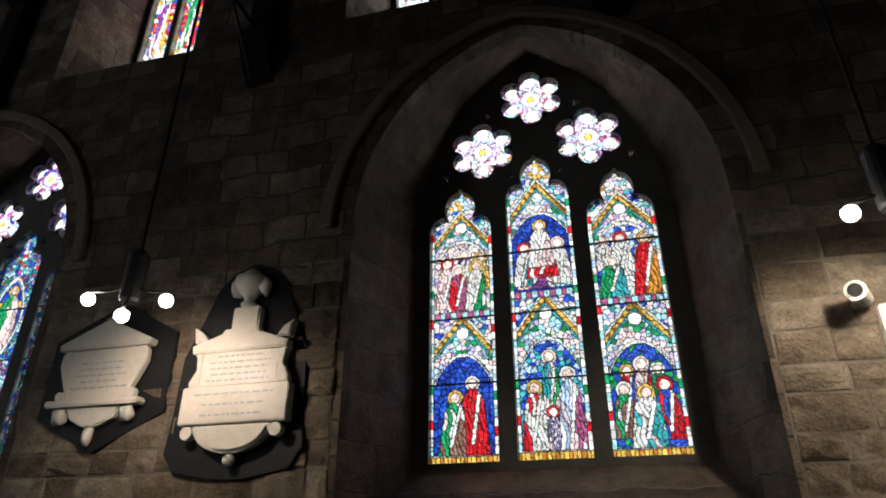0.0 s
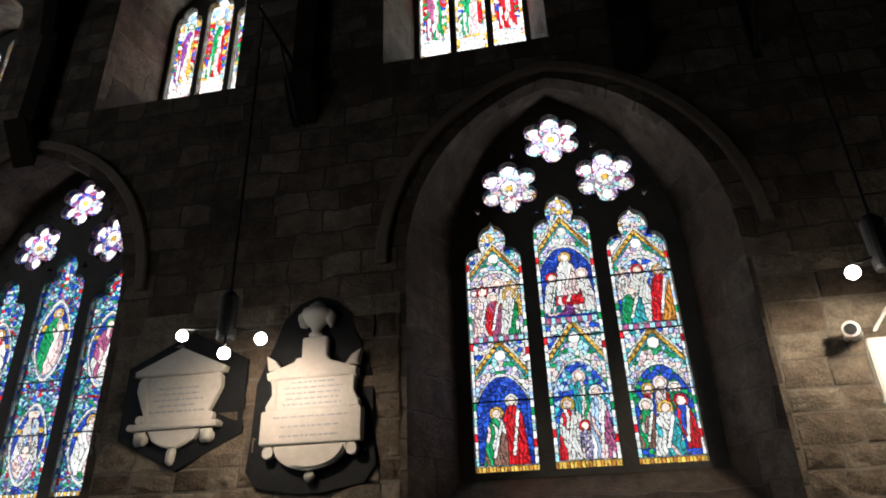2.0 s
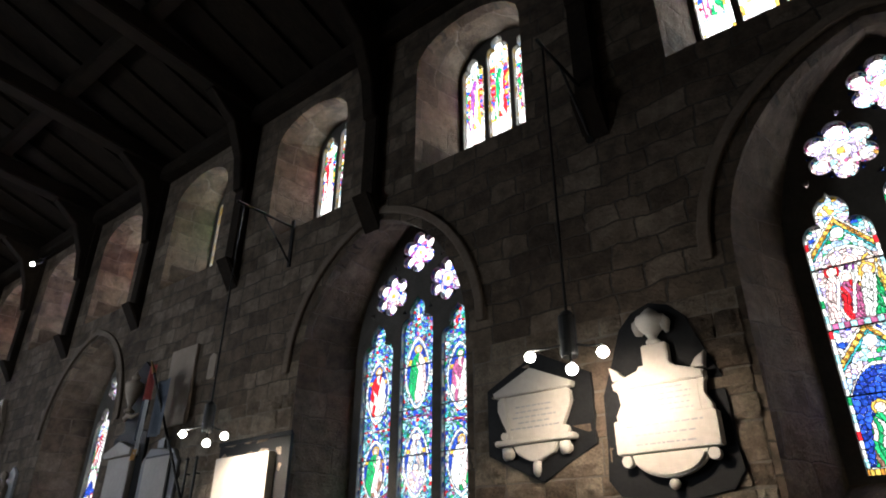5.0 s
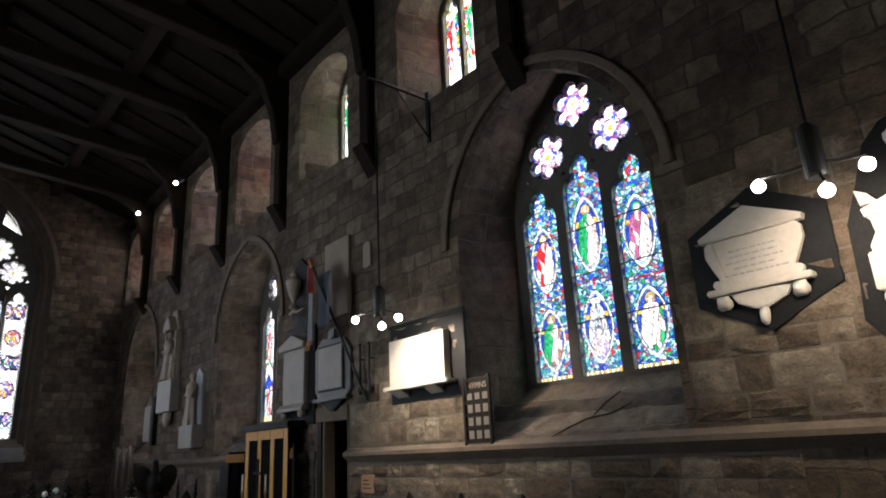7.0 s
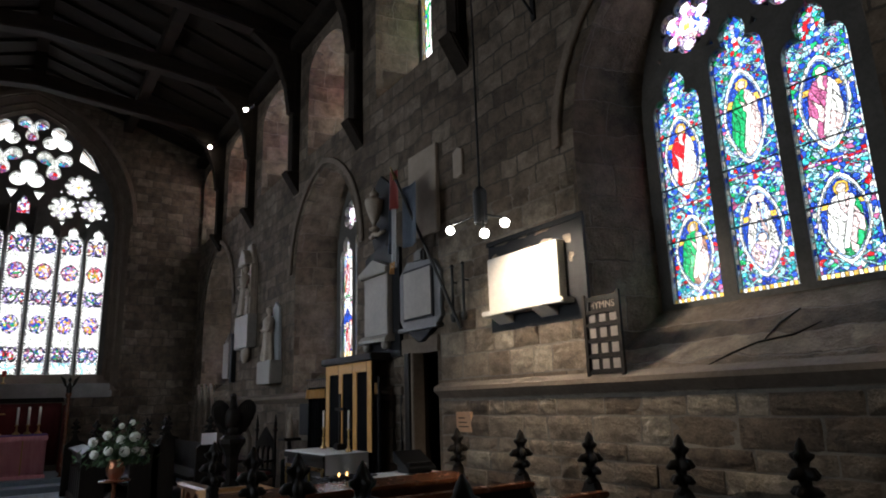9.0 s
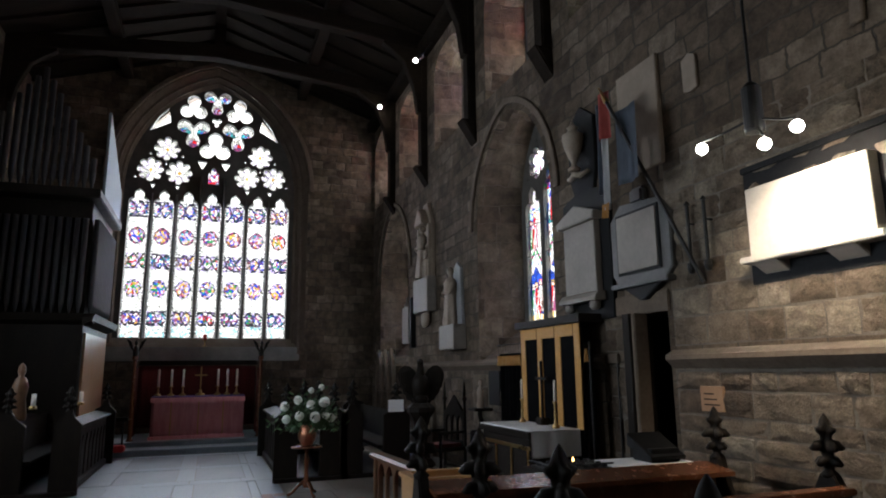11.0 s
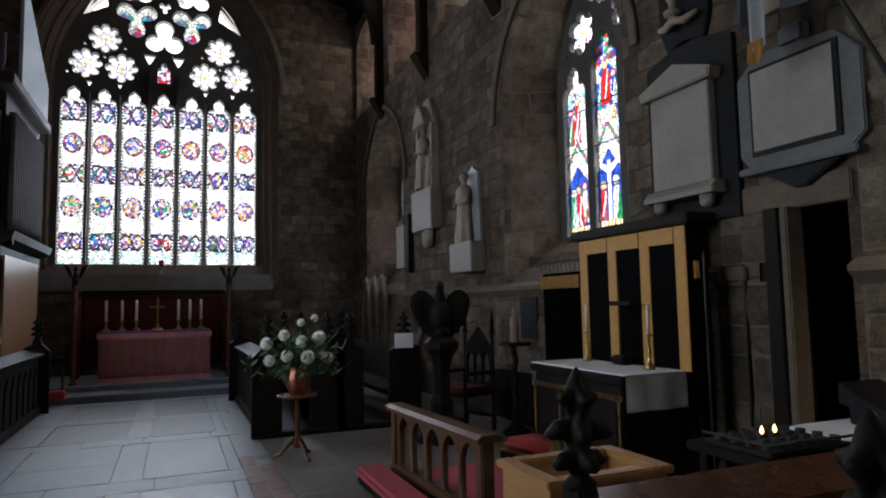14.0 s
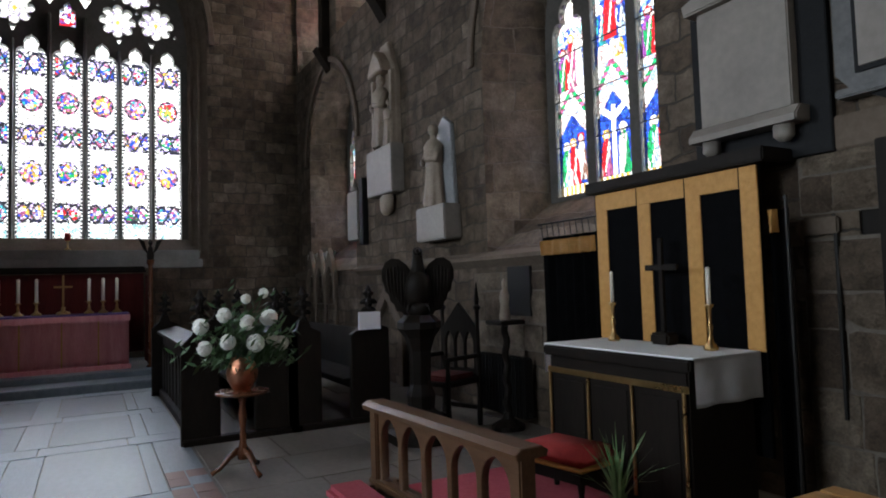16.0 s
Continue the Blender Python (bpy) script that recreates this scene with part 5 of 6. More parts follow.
def poppyhead(at, s=1.0):
    """Carved bench-end finial: a knopped stem swelling into three tiers of curling leaves under a bud."""
    bm, rings, seg = bmesh.new(), [], 28
    prof = [(0.0, 0.042, 0, 0), (0.025, 0.055, 0, 0), (0.05, 0.03, 0, 0), (0.07, 0.03, 0.02, 0), (0.085, 0.034, 0.055, 0), (0.105, 0.036, 0.07, 0), (0.12, 0.034, 0.04, 0), (0.13, 0.03, 0.01, 0),
            (0.16, 0.03, 0.02, 1), (0.18, 0.034, 0.065, 1), (0.2, 0.036, 0.08, 1), (0.22, 0.034, 0.045, 1), (0.232, 0.03, 0.01, 1),
            (0.26, 0.03, 0.015, 0), (0.28, 0.034, 0.04, 0), (0.3, 0.034, 0.045, 0), (0.315, 0.03, 0.02, 0), (0.335, 0.032, 0.006, 1), (0.36, 0.028, 0, 0), (0.385, 0.014, 0, 0), (0.4, 0.003, 0, 0)]
    for z, r, leaf, odd in prof:
        ring = []
        for k in range(seg):
            t = 2 * math.pi * k / seg
            c = abs(math.cos(2 * t + odd * math.pi / 4)) ** 1.8
            d = s * (r + leaf * c)
            ring.append(bm.verts.new((at[0] + d * math.cos(t), at[1] + d * math.sin(t), at[2] + s * (z - 0.25 * leaf * c * (1 if leaf > 0.05 else -0.6)))))
        rings.append(ring)
    for p, q in zip(rings, rings[1:]):
        for k in range(seg):
            bm.faces.new((p[k], p[(k + 1) % seg], q[(k + 1) % seg], q[k]))
    bm.faces.new(rings[0][::-1])
    bm.faces.new(rings[-1])
    return bm


def stall(at, length, turn, label, group):
    """A choir bench: book-rest front, seat, back, two ends with finials. Length runs along local y, front towards local -x."""
    s = thing("choir_stall", at, label, "choir stall", group, turn)
    part("front_panel", box((-0.45, 0.06, 0.0), (-0.41, length - 0.06, 0.84), 0.006), OAK_BLACK, s)
    part("book_rest", prism([(-0.52, 0.84), (-0.28, 0.9), (-0.28, 0.93), (-0.52, 0.87)], 0.02, length - 0.02, 1, 0.004), OAK_BLACK, s)
    n = max(3, int(length / 0.35))
    for i in range(n):
        y = 0.1 + (length - 0.2) * (i + 0.5) / n
        part("tracery_panel", prism([(y - 0.12, 0.12), (y + 0.12, 0.12), (y + 0.12, 0.52), (y, 0.7), (y - 0.12, 0.52)], -0.47, -0.45, 0, 0.006), OAK_BLACK, s)
    part("seat", box((0.0, 0.05, 0.41), (0.42, length - 0.05, 0.45), 0.008), OAK_BLACK, s)
    part("backrest", box((0.42, 0.05, 0.2), (0.46, length - 0.05, 0.92), 0.006), OAK_BLACK, s)
    for y in (0.0, length):
        for x, w in ((-0.42, 0.34), (0.28, 0.42)):
            bm = prism([(x - w / 2, 0.0), (x + w / 2, 0.0), (x + w / 2, 0.95), (x + w * 0.2, 1.0), (x + 0.04, 1.08), (x - 0.04, 1.08), (x - w * 0.2, 1.0), (x - w / 2, 0.9)], y - 0.04, y + 0.04, 1, 0.008)
            e = part("bench_end", bm, OAK_BLACK, s)
            part("poppyhead", poppyhead((x, y, 1.07), 0.85), OAK_BLACK, e, "carved leafy finial", True)
    for y in (-0.02, length + 0.02):
        part("sill", box((-0.58, y - 0.06, 0.0), (0.52, y + 0.06, 0.06), 0.01), OAK_BLACK, s)
    part("kick_rail", box((-0.5, 0.06, 0.0), (-0.4, length - 0.06, 0.1), 0.01), OAK_BLACK, s)
    return s


# north stalls stand side-on to the aisle, in two rows; south stalls mirror them
for x, y, tall in ((0, 0.98, 0), (0, 1.95, 0)):
    stall((-14.05, y + 0.25, 0.0), 3.3, 90, "black oak choir stall with carved ends and leafy finials", "north choir stalls")
for y in (-2.45, -3.4):
    stall((-17.4, y, 0.0), 3.3, -90, "black oak choir stall with carved ends and leafy finials", "south choir stalls")

sheet = thing("music_sheet", (-13.95, 2.45, 0.93), "white sheet of paper on a stall book rest", "paper")
part("page", box((-0.01, -0.12, 0.02), (0.0, 0.12, 0.2)), CARD, sheet)

# ---- organ ----
og = thing("organ", (-17.0, -2.4, 0.0), "dark oak organ case with rows of grey metal pipes", "organ")
part("lower_case", box((-2.9, -2.2, 0.0), (-0.02, -0.06, 2.45), 0.015), OAK_BLACK, og)
part("side_panel", box((-2.6, -0.058, 0.25), (-0.15, -0.02, 2.3), 0.01), TAN_PANEL, og, "plain varnished tan panel")
part("cornice", prism([(-0.06, 2.42), (0.1, 2.5), (0.14, 2.62), (-0.06, 2.62)], -2.95, 0.12, 0, 0.01), OAK_BLACK, og)
part("front_cornice", prism([(-0.06, 2.42), (0.1, 2.5), (0.14, 2.62), (-0.06, 2.62)], -2.25, 0.1, 1, 0.01), OAK_BLACK, og)
part("upper_case", box((-2.9, -2.2, 2.62), (-0.35, -0.12, 4.75), 0.015), OAK_BLACK, og)
part("impost", box((-2.95, -2.25, 4.75), (0.06, 0.05, 4.92), 0.02), OAK_BLACK, og)
r = random.Random(4)
for i in range(16):
    y = -0.14 - 0.13 * i
    h = 0.6 + 1.7 * max(0.0, 1 - abs(i - 7) / (7 if i < 7 else 9))
    part("pipe", lathe([(0.012, 0), (0.05, 0.22), (0.05, h), (0.047, h)], 12, (-0.1, y, 4.92)), TIN, og, "", True)
for i in range(14):
    y = -0.2 - 0.14 * i
    part("pipe", lathe([(0.012, 0), (0.05, 0.2), (0.05, 1.75), (0.047, 1.75)], 12, (-0.25, y, 2.66)), TIN, og, "", True)
for i in range(14):
    x = -0.45 - 0.16 * i
    part("side_pipe", lathe([(0.012, 0), (0.055, 0.2), (0.055, 1.8), (0.05, 1.8)], 12, (x, -0.04, 2.64)), TIN, og, "", True)
part("swell_board", prism([(-0.7, 4.92), (-2.9, 4.92), (-2.9, 5.6), (-0.7, 6.7)], -0.05, 0.0, 1, 0.006), PALE_BOARD, og, "pale blue-grey side board")

st = thing("statue", (-14.6, -2.75, 0.95), "painted figure with red and pale robes on a stall ledge", "statue")
part("statue_body", lathe([(0.1, 0), (0.11, 0.05), (0.08, 0.3), (0.1, 0.45), (0.07, 0.56), (0.03, 0.6), (0.05, 0.66), (0.04, 0.74), (0.005, 0.78)], 14), OAK_MID, st, "", True)
for x, y in ((-14.5, -2.55), (-15.6, -2.15)):
    c = thing("candle", (x, y, 1.1), "short white candle in a holder on the stalls", "candle", "stall candles")
    part("wax", lathe([(0.03, 0.05), (0.03, 0.2), (0.004, 0.21)], 12), WAX, c, "", True)
    part("holder", lathe([(0.05, 0), (0.05, 0.03), (0.034, 0.05)], 12), BRASS, c, "", True)

# ---- flower table ----
FT = (-12.85, 0.95, 0.0)
tt = thing("tripod_table", FT, "round polished mahogany tripod table", "table")
part("tabletop", lathe([(0.185, 0.6), (0.2, 0.605), (0.2, 0.622), (0.18, 0.627)], 28), MAHOGANY, tt, "", True)
part("column", lathe([(0.04, 0.11), (0.048, 0.17), (0.028, 0.22), (0.022, 0.34), (0.032, 0.44), (0.02, 0.52), (0.05, 0.6)], 14), MAHOGANY, tt, "", True)
for a in (20, 140, 260):
    c, s = math.cos(radians(a)), math.sin(radians(a))
    part("leg", tube([(0.03 * c, 0.03 * s, 0.18), (0.1 * c, 0.1 * s, 0.13), (0.17 * c, 0.17 * s, 0.05), (0.23 * c, 0.23 * s, 0.018)], [0.026, 0.022, 0.017, 0.02]), MAHOGANY, tt, "", True)
vz = thing("copper_vase", (FT[0], FT[1], 0.627), "rounded copper vase on the tripod table", "vase")
part("body", lathe([(0.06, 0), (0.075, 0.02), (0.11, 0.08), (0.12, 0.14), (0.1, 0.2), (0.085, 0.23), (0.1, 0.26), (0.09, 0.26), (0.075, 0.22)], 24), COPPER, vz, "", True)
fl = thing("flower_arrangement", (FT[0], FT[1], 0.86), "white chrysanthemums and green foliage in a copper vase", "flowers")
r = random.Random(11)


def bloom(rad, seed):
    """A round flower head of many curled petals."""
    bm, q = bmesh.new(), random.Random(seed)
    blob((0, 0, 0), rad * 0.95, bm, 2)
    for i in range(130):
        t, z = q.uniform(0, 2 * math.pi), q.uniform(-0.5, 1)
        c = math.sqrt(max(0, 1 - z * z))
        d = Vector((c * math.cos(t), c * math.sin(t), z))
        u = d.orthogonal().normalized() * rad * 0.16
        a, b = d * rad * 0.9, d * rad * q.uniform(0.99, 1.04)
        vs = [bm.verts.new(p) for p in (a - u, a + u, b + u * 0.8 + Vector((0, 0, rad * 0.12)), b - u * 0.8 + Vector((0, 0, rad * 0.12)))]
        bm.faces.new(vs)
    return mesh_of("bloom", bm)


HEADS = [bloom(0.078, i) for i in range(3)]
for i, (x, y, z) in enumerate([(0.05, -0.28, 0.1), (0.1, -0.12, 0.14), (0.12, 0.08, 0.12), (0.06, -0.14, 0.34), (0.12, 0.02, 0.28), (0.0, 0.2, 0.3), (0.05, 0.22, 0.14), (0.02, 0.3, 0.1),
                               (-0.02, 0.04, 0.46), (0.0, 0.17, 0.5), (0.0, -0.3, 0.26), (-0.1, 0.24, 0.3)]):
    b = part("bloom", HEADS[i % 3], PETAL, fl)
    b.location, k = (x, y, z), r.uniform(0.55, 0.9) if i not in (8, 9) else 0.5
    b.scale = (k, k, k)
    part("stem", tube([(0, 0, -0.05), (x * 0.5, y * 0.5, z * 0.6), (x, y, z)], 0.004, 5), LEAF, fl)
bm = bmesh.new()
for i in range(620):
    d = Vector((r.gauss(-0.04, 0.12), r.gauss(0.03, 0.17), abs(r.gauss(0.14, 0.15)) - 0.05))
    n = Vector((r.uniform(-1, 1), r.uniform(-1, 1), r.uniform(-0.3, 1))).normalized()
    u = n.orthogonal().normalized()
    w = n.cross(u) * r.uniform(0.008, 0.018)
    l = u * r.uniform(0.03, 0.07)
    bm.faces.new([bm.verts.new(d + p) for p in (-l, w, l, -w)])
tagged(part("foliage", bm, LEAF, fl, "dark green mixed foliage"), kind="stuff")

# ---- eagle lectern and chair beside it ----
LEC = (-13.0, 2.55, 0.0)
lec = thing("eagle_lectern", LEC, "dark carved oak lectern in the form of an eagle", "lectern", "", -25)
part("base", lathe([(0.32, 0), (0.32, 0.08), (0.26, 0.12), (0.22, 0.2), (0.12, 0.28)], 8), OAK_BLACK, lec)
part("stem", lathe([(0.12, 0.28), (0.13, 0.4), (0.09, 0.5), (0.1, 0.8), (0.14, 0.92), (0.2, 1.0), (0.2, 1.06), (0.13, 1.12)], 8), OAK_BLACK, lec)
part("orb", blob((0, 0, 1.17), (0.12, 0.12, 0.09)), OAK_BLACK, lec, "", True)
bm = blob((0, 0, 1.36), (0.12, 0.13, 0.2), rough=0.1)
tube([(0, 0, 1.45), (0.02, 0, 1.56), (0.03, 0, 1.64), (0.06, 0, 1.69)], [0.085, 0.06, 0.048, 0.045], 10, bm)
blob((0.06, 0, 1.69), (0.06, 0.048, 0.048), bm)
tube([(0.1, 0, 1.7), (0.14, 0, 1.69), (0.155, 0, 1.655)], [0.028, 0.018, 0.004], 6, bm)
tube([(-0.04, 0, 1.25), (-0.08, 0, 1.12), (-0.09, 0, 1.02)], [0.07, 0.06, 0.03], 8, bm)
part("eagle_body", bm, OAK_BLACK, lec, "", True)
for s in (-1, 1):
    for k in range(3):
        part("claw", tube([(0.02 + 0.02 * k, s * 0.06, 1.22), (0.05 + 0.02 * k, s * (0.05 + 0.02 * k), 1.2), (0.06 + 0.02 * k, s * (0.05 + 0.025 * k), 1.15)], [0.014, 0.016, 0.005], 6), OAK_BLACK, lec)
    bm = bmesh.new()
    wing = [(0.04, 1.2), (0.05, 1.5), (0.1, 1.58), (0.17, 1.635), (0.24, 1.64), (0.3, 1.6), (0.33, 1.53), (0.33, 1.45), (0.31, 1.4), (0.3, 1.34), (0.27, 1.31), (0.255, 1.25), (0.22, 1.22), (0.2, 1.16), (0.15, 1.15), (0.12, 1.1)]
    prism([(s * a, b) for a, b in wing], -0.05, 0.0, 0, 0.012, bm)
    w = part("wing", bm, OAK_BLACK, lec, "raised carved wing with long feathers")
    for k in range(7):
        part("feather", tube([(0.012, s * (0.09 + 0.032 * k), 1.57 - 0.012 * abs(k - 3)), (0.022, s * (0.09 + 0.031 * k), 1.42), (0.008, s * (0.1 + 0.026 * k), 1.17 + 0.024 * k)], [0.01, 0.014, 0.006], 6), OAK_BLACK, w)

# carved chair between lectern and wall
ch = thing("carved_chair", (-13.35, 3.0, 0.0), "black carved oak armchair with open back", "chair", "", -70)
part("seat", box((-0.25, -0.25, 0.42), (0.25, 0.25, 0.47), 0.01), OAK_BLACK, ch)
for x in (-0.23, 0.23):
    for y in (-0.23, 0.23):
        top = 1.15 if x < 0 else 0.68
        part("leg", lathe([(0.025, 0), (0.03, 0.1), (0.02, 0.3), (0.028, 0.45), (0.02, top - 0.1), (0.026, top)], 10, (x, y, 0)), OAK_BLACK, ch)
    part("stretcher", box((x - 0.02, -0.23, 0.15), (x + 0.02, 0.23, 0.19)), OAK_BLACK, ch)
part("back_panel", plate("back_panel", [(-0.22, 0.47), (0.22, 0.47), (0.22, 0.95), (0.0, 1.2), (-0.22, 0.95)], [arch(y, 0.55, 0.055, 0.78, 0.14, 5) for y in (-0.13, 0.0, 0.13)], -0.25, -0.21, 0, 0.004), OAK_BLACK, ch, "pierced gothic back panel")
for y in (-0.23, 0.23):
    part("finial", lathe([(0.035, 1.13), (0.04, 1.16), (0.02, 1.18), (0.028, 1.22), (0.004, 1.4)], 8, (-0.23, y, 0)), OAK_BLACK, ch)
part("cushion", box((-0.2, -0.21, 0.47), (0.24, 0.21, 0.52), 0.02), CRIMSON, ch, "dark red seat cushion")
for y in (-0.23, 0.23):
    part("arm", box((-0.23, y - 0.025, 0.66), (0.26, y + 0.025, 0.7), 0.01), OAK_BLACK, ch)

# statuette on a twisted stand
sx, sy = -12.9, 3.42
sd = thing("pedestal_stand", (sx, sy, 0.0), "tall dark twisted oak stand with small top", "stand")
bm = lathe([(0.16, 0), (0.16, 0.04), (0.06, 0.1), (0.04, 0.16)], 12)
part("base", bm, OAK_BLACK, sd)
part("column", tube([(0.012 * math.cos(i * 1.1), 0.012 * math.sin(i * 1.1), 0.1 + i * 0.04) for i in range(23)], 0.034, 8), OAK_BLACK, sd)
part("top", box((-0.14, -0.14, 0.99), (0.14, 0.14, 1.03), 0.008), OAK_BLACK, sd)
sg = thing("statuette", (sx, sy, 1.03), "small carved wooden statuette", "statue")
part("statuette_body", lathe([(0.05, 0), (0.055, 0.03), (0.04, 0.15), (0.05, 0.22), (0.035, 0.28), (0.015, 0.3), (0.027, 0.34), (0.02, 0.38), (0.004, 0.4)], 12), ALABASTER, sg, "", True)

rad = thing("radiator", (-13.3, F - 0.05, 0.0), "dark column radiator against the wall", "radiator")
for i in range(15):
    part("column", box((-0.45 + 0.06 * i, -0.12, 0.06), (-0.41 + 0.06 * i, 0.0, 0.65), 0.012), IRON, rad)
part("pipe", tube([(-0.5, -0.06, 0.1), (0.5, -0.06, 0.1)], 0.018), IRON, rad)

# ---- side altar ----
sa = thing("side_altar", (-10.88, 3.12, 0.0), "black carved side altar with gilded uprights", "altar")
part("body", box((-0.62, -0.26, 0.0), (0.62, 0.3, 0.86), 0.01), OAK_BLACK, sa)
part("mensa", box((-0.66, -0.29, 0.86), (0.66, 0.32, 0.93), 0.012), OAK_BLACK, sa)
part("frieze", box((-0.63, -0.275, 0.74), (0.63, -0.26, 0.78), 0.004), BRASS, sa, "dull gilt band")
for x in (-0.6, -0.2, 0.2, 0.6):
    part("upright", tube([(x, -0.275, 0.08), (x, -0.275, 0.74)], 0.012), BRASS, sa, "gilded twisted upright")
for x in (-0.4, 0.0, 0.4):
    part("panel", box((x - 0.15, -0.268, 0.12), (x + 0.15, -0.258, 0.7), 0.004), OAK_BLACK, sa)
lc = thing("altar_cloth", (-10.88, 3.12, 0.93), "white linen cloth hanging over both altar ends", "cloth")
part("top", box((-0.672, -0.27, 0.002), (0.672, 0.31, 0.012), 0.003), LINEN, lc)
drape(-0.27, 0.31, -0.26, 0.008, 0.672, 2, 0.4, LINEN, "west_fall", lc, 0.012, 1)
drape(-0.27, 0.31, -0.2, 0.008, -0.672, 2, 0.8, LINEN, "east_fall", lc, 0.012, 1)
dz = thing("dossal_hanging", (-10.9, 3.48, 0.0), "black and gold striped hanging behind the side altar", "curtain")
part("backing", box((-0.72, 0.0, 0.3), (0.7, 0.03, 2.07), 0.004), BLACK_CLOTH, dz)
for x in (-0.66, -0.22, 0.22, 0.64):
    part("stripe", box((x - 0.06, -0.012, 0.93), (x + 0.06, 0.0, 1.95), 0.003), GOLD_CLOTH, dz, "gold brocade stripe")
part("band", box((-0.72, -0.016, 1.93), (0.7, 0.0, 2.06), 0.003), GOLD_CLOTH, dz, "gold brocade top band")
part("canopy", box((-0.8, -0.06, 2.07), (0.78, 0.26, 2.16), 0.01), OAK_BLACK, dz)
for x in (-0.66, -0.22, 0.22, 0.64):
    part("seam", box((x - 0.064, -0.019, 1.93), (x - 0.058, -0.016, 2.06)), OAK_BLACK, dz)
drape(-1.48, -0.74, 0.1, 1.78, 0.02, 6, 0.3, BLACK_CLOTH, "side_curtain", dz, 0.03)
drape(-1.48, -0.74, 1.62, 1.75, -0.015, 6, 0.3, GOLD_CLOTH, "side_band", dz, 0.03)
part("side_rail", tube([(-1.5, 0.0, 1.9), (-0.72, 0.0, 1.9)], 0.008), IRON, dz)
for i in range(10):
    part("ring", tube([(-1.46 + 0.078 * i, 0, 1.9), (-1.44 + 0.078 * i, 0, 1.78)], 0.004, 5), IRON, dz)
drape(0.72, 0.86, 0.05, 1.78, 0.04, 2, 0.7, BLACK_CLOTH, "west_curtain", dz, 0.025)
drape(0.735, 0.8, 1.64, 1.78, 0.012, 1, 0.7, GOLD_CLOTH, "west_band", dz, 0.02)
part("post", tube([(0.87, 0.0, 0), (0.87, 0.0, 1.85)], 0.01), IRON, dz)
c1 = candlestick((-11.3, 3.3, 0.942), 0.28, 0.22, "tall brass candlestick on the side altar", "side altar candlesticks", 0.013, 0.6)
copy_thing(c1, pose(-10.42, 3.26, 0.942))
cx = thing("crucifix", (-10.86, 3.34, 0.942), "dark wooden standing crucifix on the side altar", "cross")
part("base", box((-0.08, -0.06, 0), (0.08, 0.06, 0.08), 0.015), OAK_BLACK, cx)
part("shaft", box((-0.018, -0.012, 0.08), (0.018, 0.012, 0.72), 0.004), OAK_BLACK, cx)
part("arms", box((-0.14, -0.013, 0.5), (0.14, 0.013, 0.54), 0.004), OAK_BLACK, cx)

carpet = thing("carpet", (-10.9, 2.2, 0.0), "rose-red carpet before the side altar", "carpet")
part("cloth", box((-0.95, -0.5, -0.004), (1.0, 0.68, 0.012), 0.004), RED_CARPET, carpet)
kn = thing("long_kneeler", (-11.1, 1.38, 0.0), "long rose-red kneeler along the rail", "kneeler")
part("pad", box((-0.7, -0.13, 0.04), (0.95, 0.13, 0.13), 0.03), RED_CARPET, kn)
part("base", box((-0.68, -0.11, 0.0), (0.93, 0.11, 0.05)), OAK_BLACK, kn)
rl = thing("communion_rail", (-11.9, 1.65, 0.0), "brown oak communion rail with pointed arcade", "rail", "", 3.6)
part("top_rail", prism([(-0.09, 0.56), (0.09, 0.56), (0.1, 0.59), (0.06, 0.615), (-0.06, 0.615), (-0.1, 0.59)], 0.0, 1.68, 0, 0.004), OAK_MID, rl)
part("bottom_rail", box((0.0, -0.06, 0.0), (1.66, 0.06, 0.1), 0.01), OAK_MID, rl)
holes = [arch(0.25 + 0.29 * i, 0.1, 0.122, 0.36, 0.16, 8) for i in range(5)]
part("arcade", plate("arcade", [(0.08, 0.08), (1.6, 0.08), (1.6, 0.57), (0.08, 0.57)], holes, -0.025, 0.025, 1, 0.005), OAK_MID, rl, "pierced arcade of pointed openings")
for x in (0.06, 1.6):
    part("post", box((x - 0.045, -0.05, 0.0), (x + 0.045, 0.05, 0.57), 0.01), OAK_MID, rl)
    part("foot", box((x - 0.05, -0.14, 0.0), (x + 0.05, 0.14, 0.07), 0.012), OAK_MID, rl)
sto = thing("footstool", (-11.02, 2.6, 0.012), "low dark stool with red velvet cushion", "stool", "", 10)
part("cushion", box((-0.27, -0.19, 0.25), (0.27, 0.19, 0.35), 0.04), RED_CUSHION, sto, "", True)
part("frame", box((-0.28, -0.2, 0.17), (0.28, 0.2, 0.25), 0.01), OAK_BLACK, sto)
part("braid", box((-0.283, -0.203, 0.245), (0.283, 0.203, 0.258), 0.003), GOLD_CLOTH, sto, "gold braid")
for x in (-0.24, 0.24):
    for y in (-0.16, 0.16):
        part("leg", lathe([(0.018, 0), (0.022, 0.06), (0.016, 0.1), (0.025, 0.18)], 10, (x, y, 0)), OAK_BLACK, sto)
pp = thing("potted_plant", (-10.35, 2.4, 0.012), "spiky green plant in a dark pot on a tray", "plant")
part("tray", box((-0.16, -0.16, 0), (0.16, 0.16, 0.02), 0.005), IRON, pp)
part("pot", lathe([(0.08, 0.02), (0.1, 0.14), (0.11, 0.16), (0.1, 0.16), (0.09, 0.13)], 18), OAK_BLACK, pp, "", True)
r = random.Random(6)
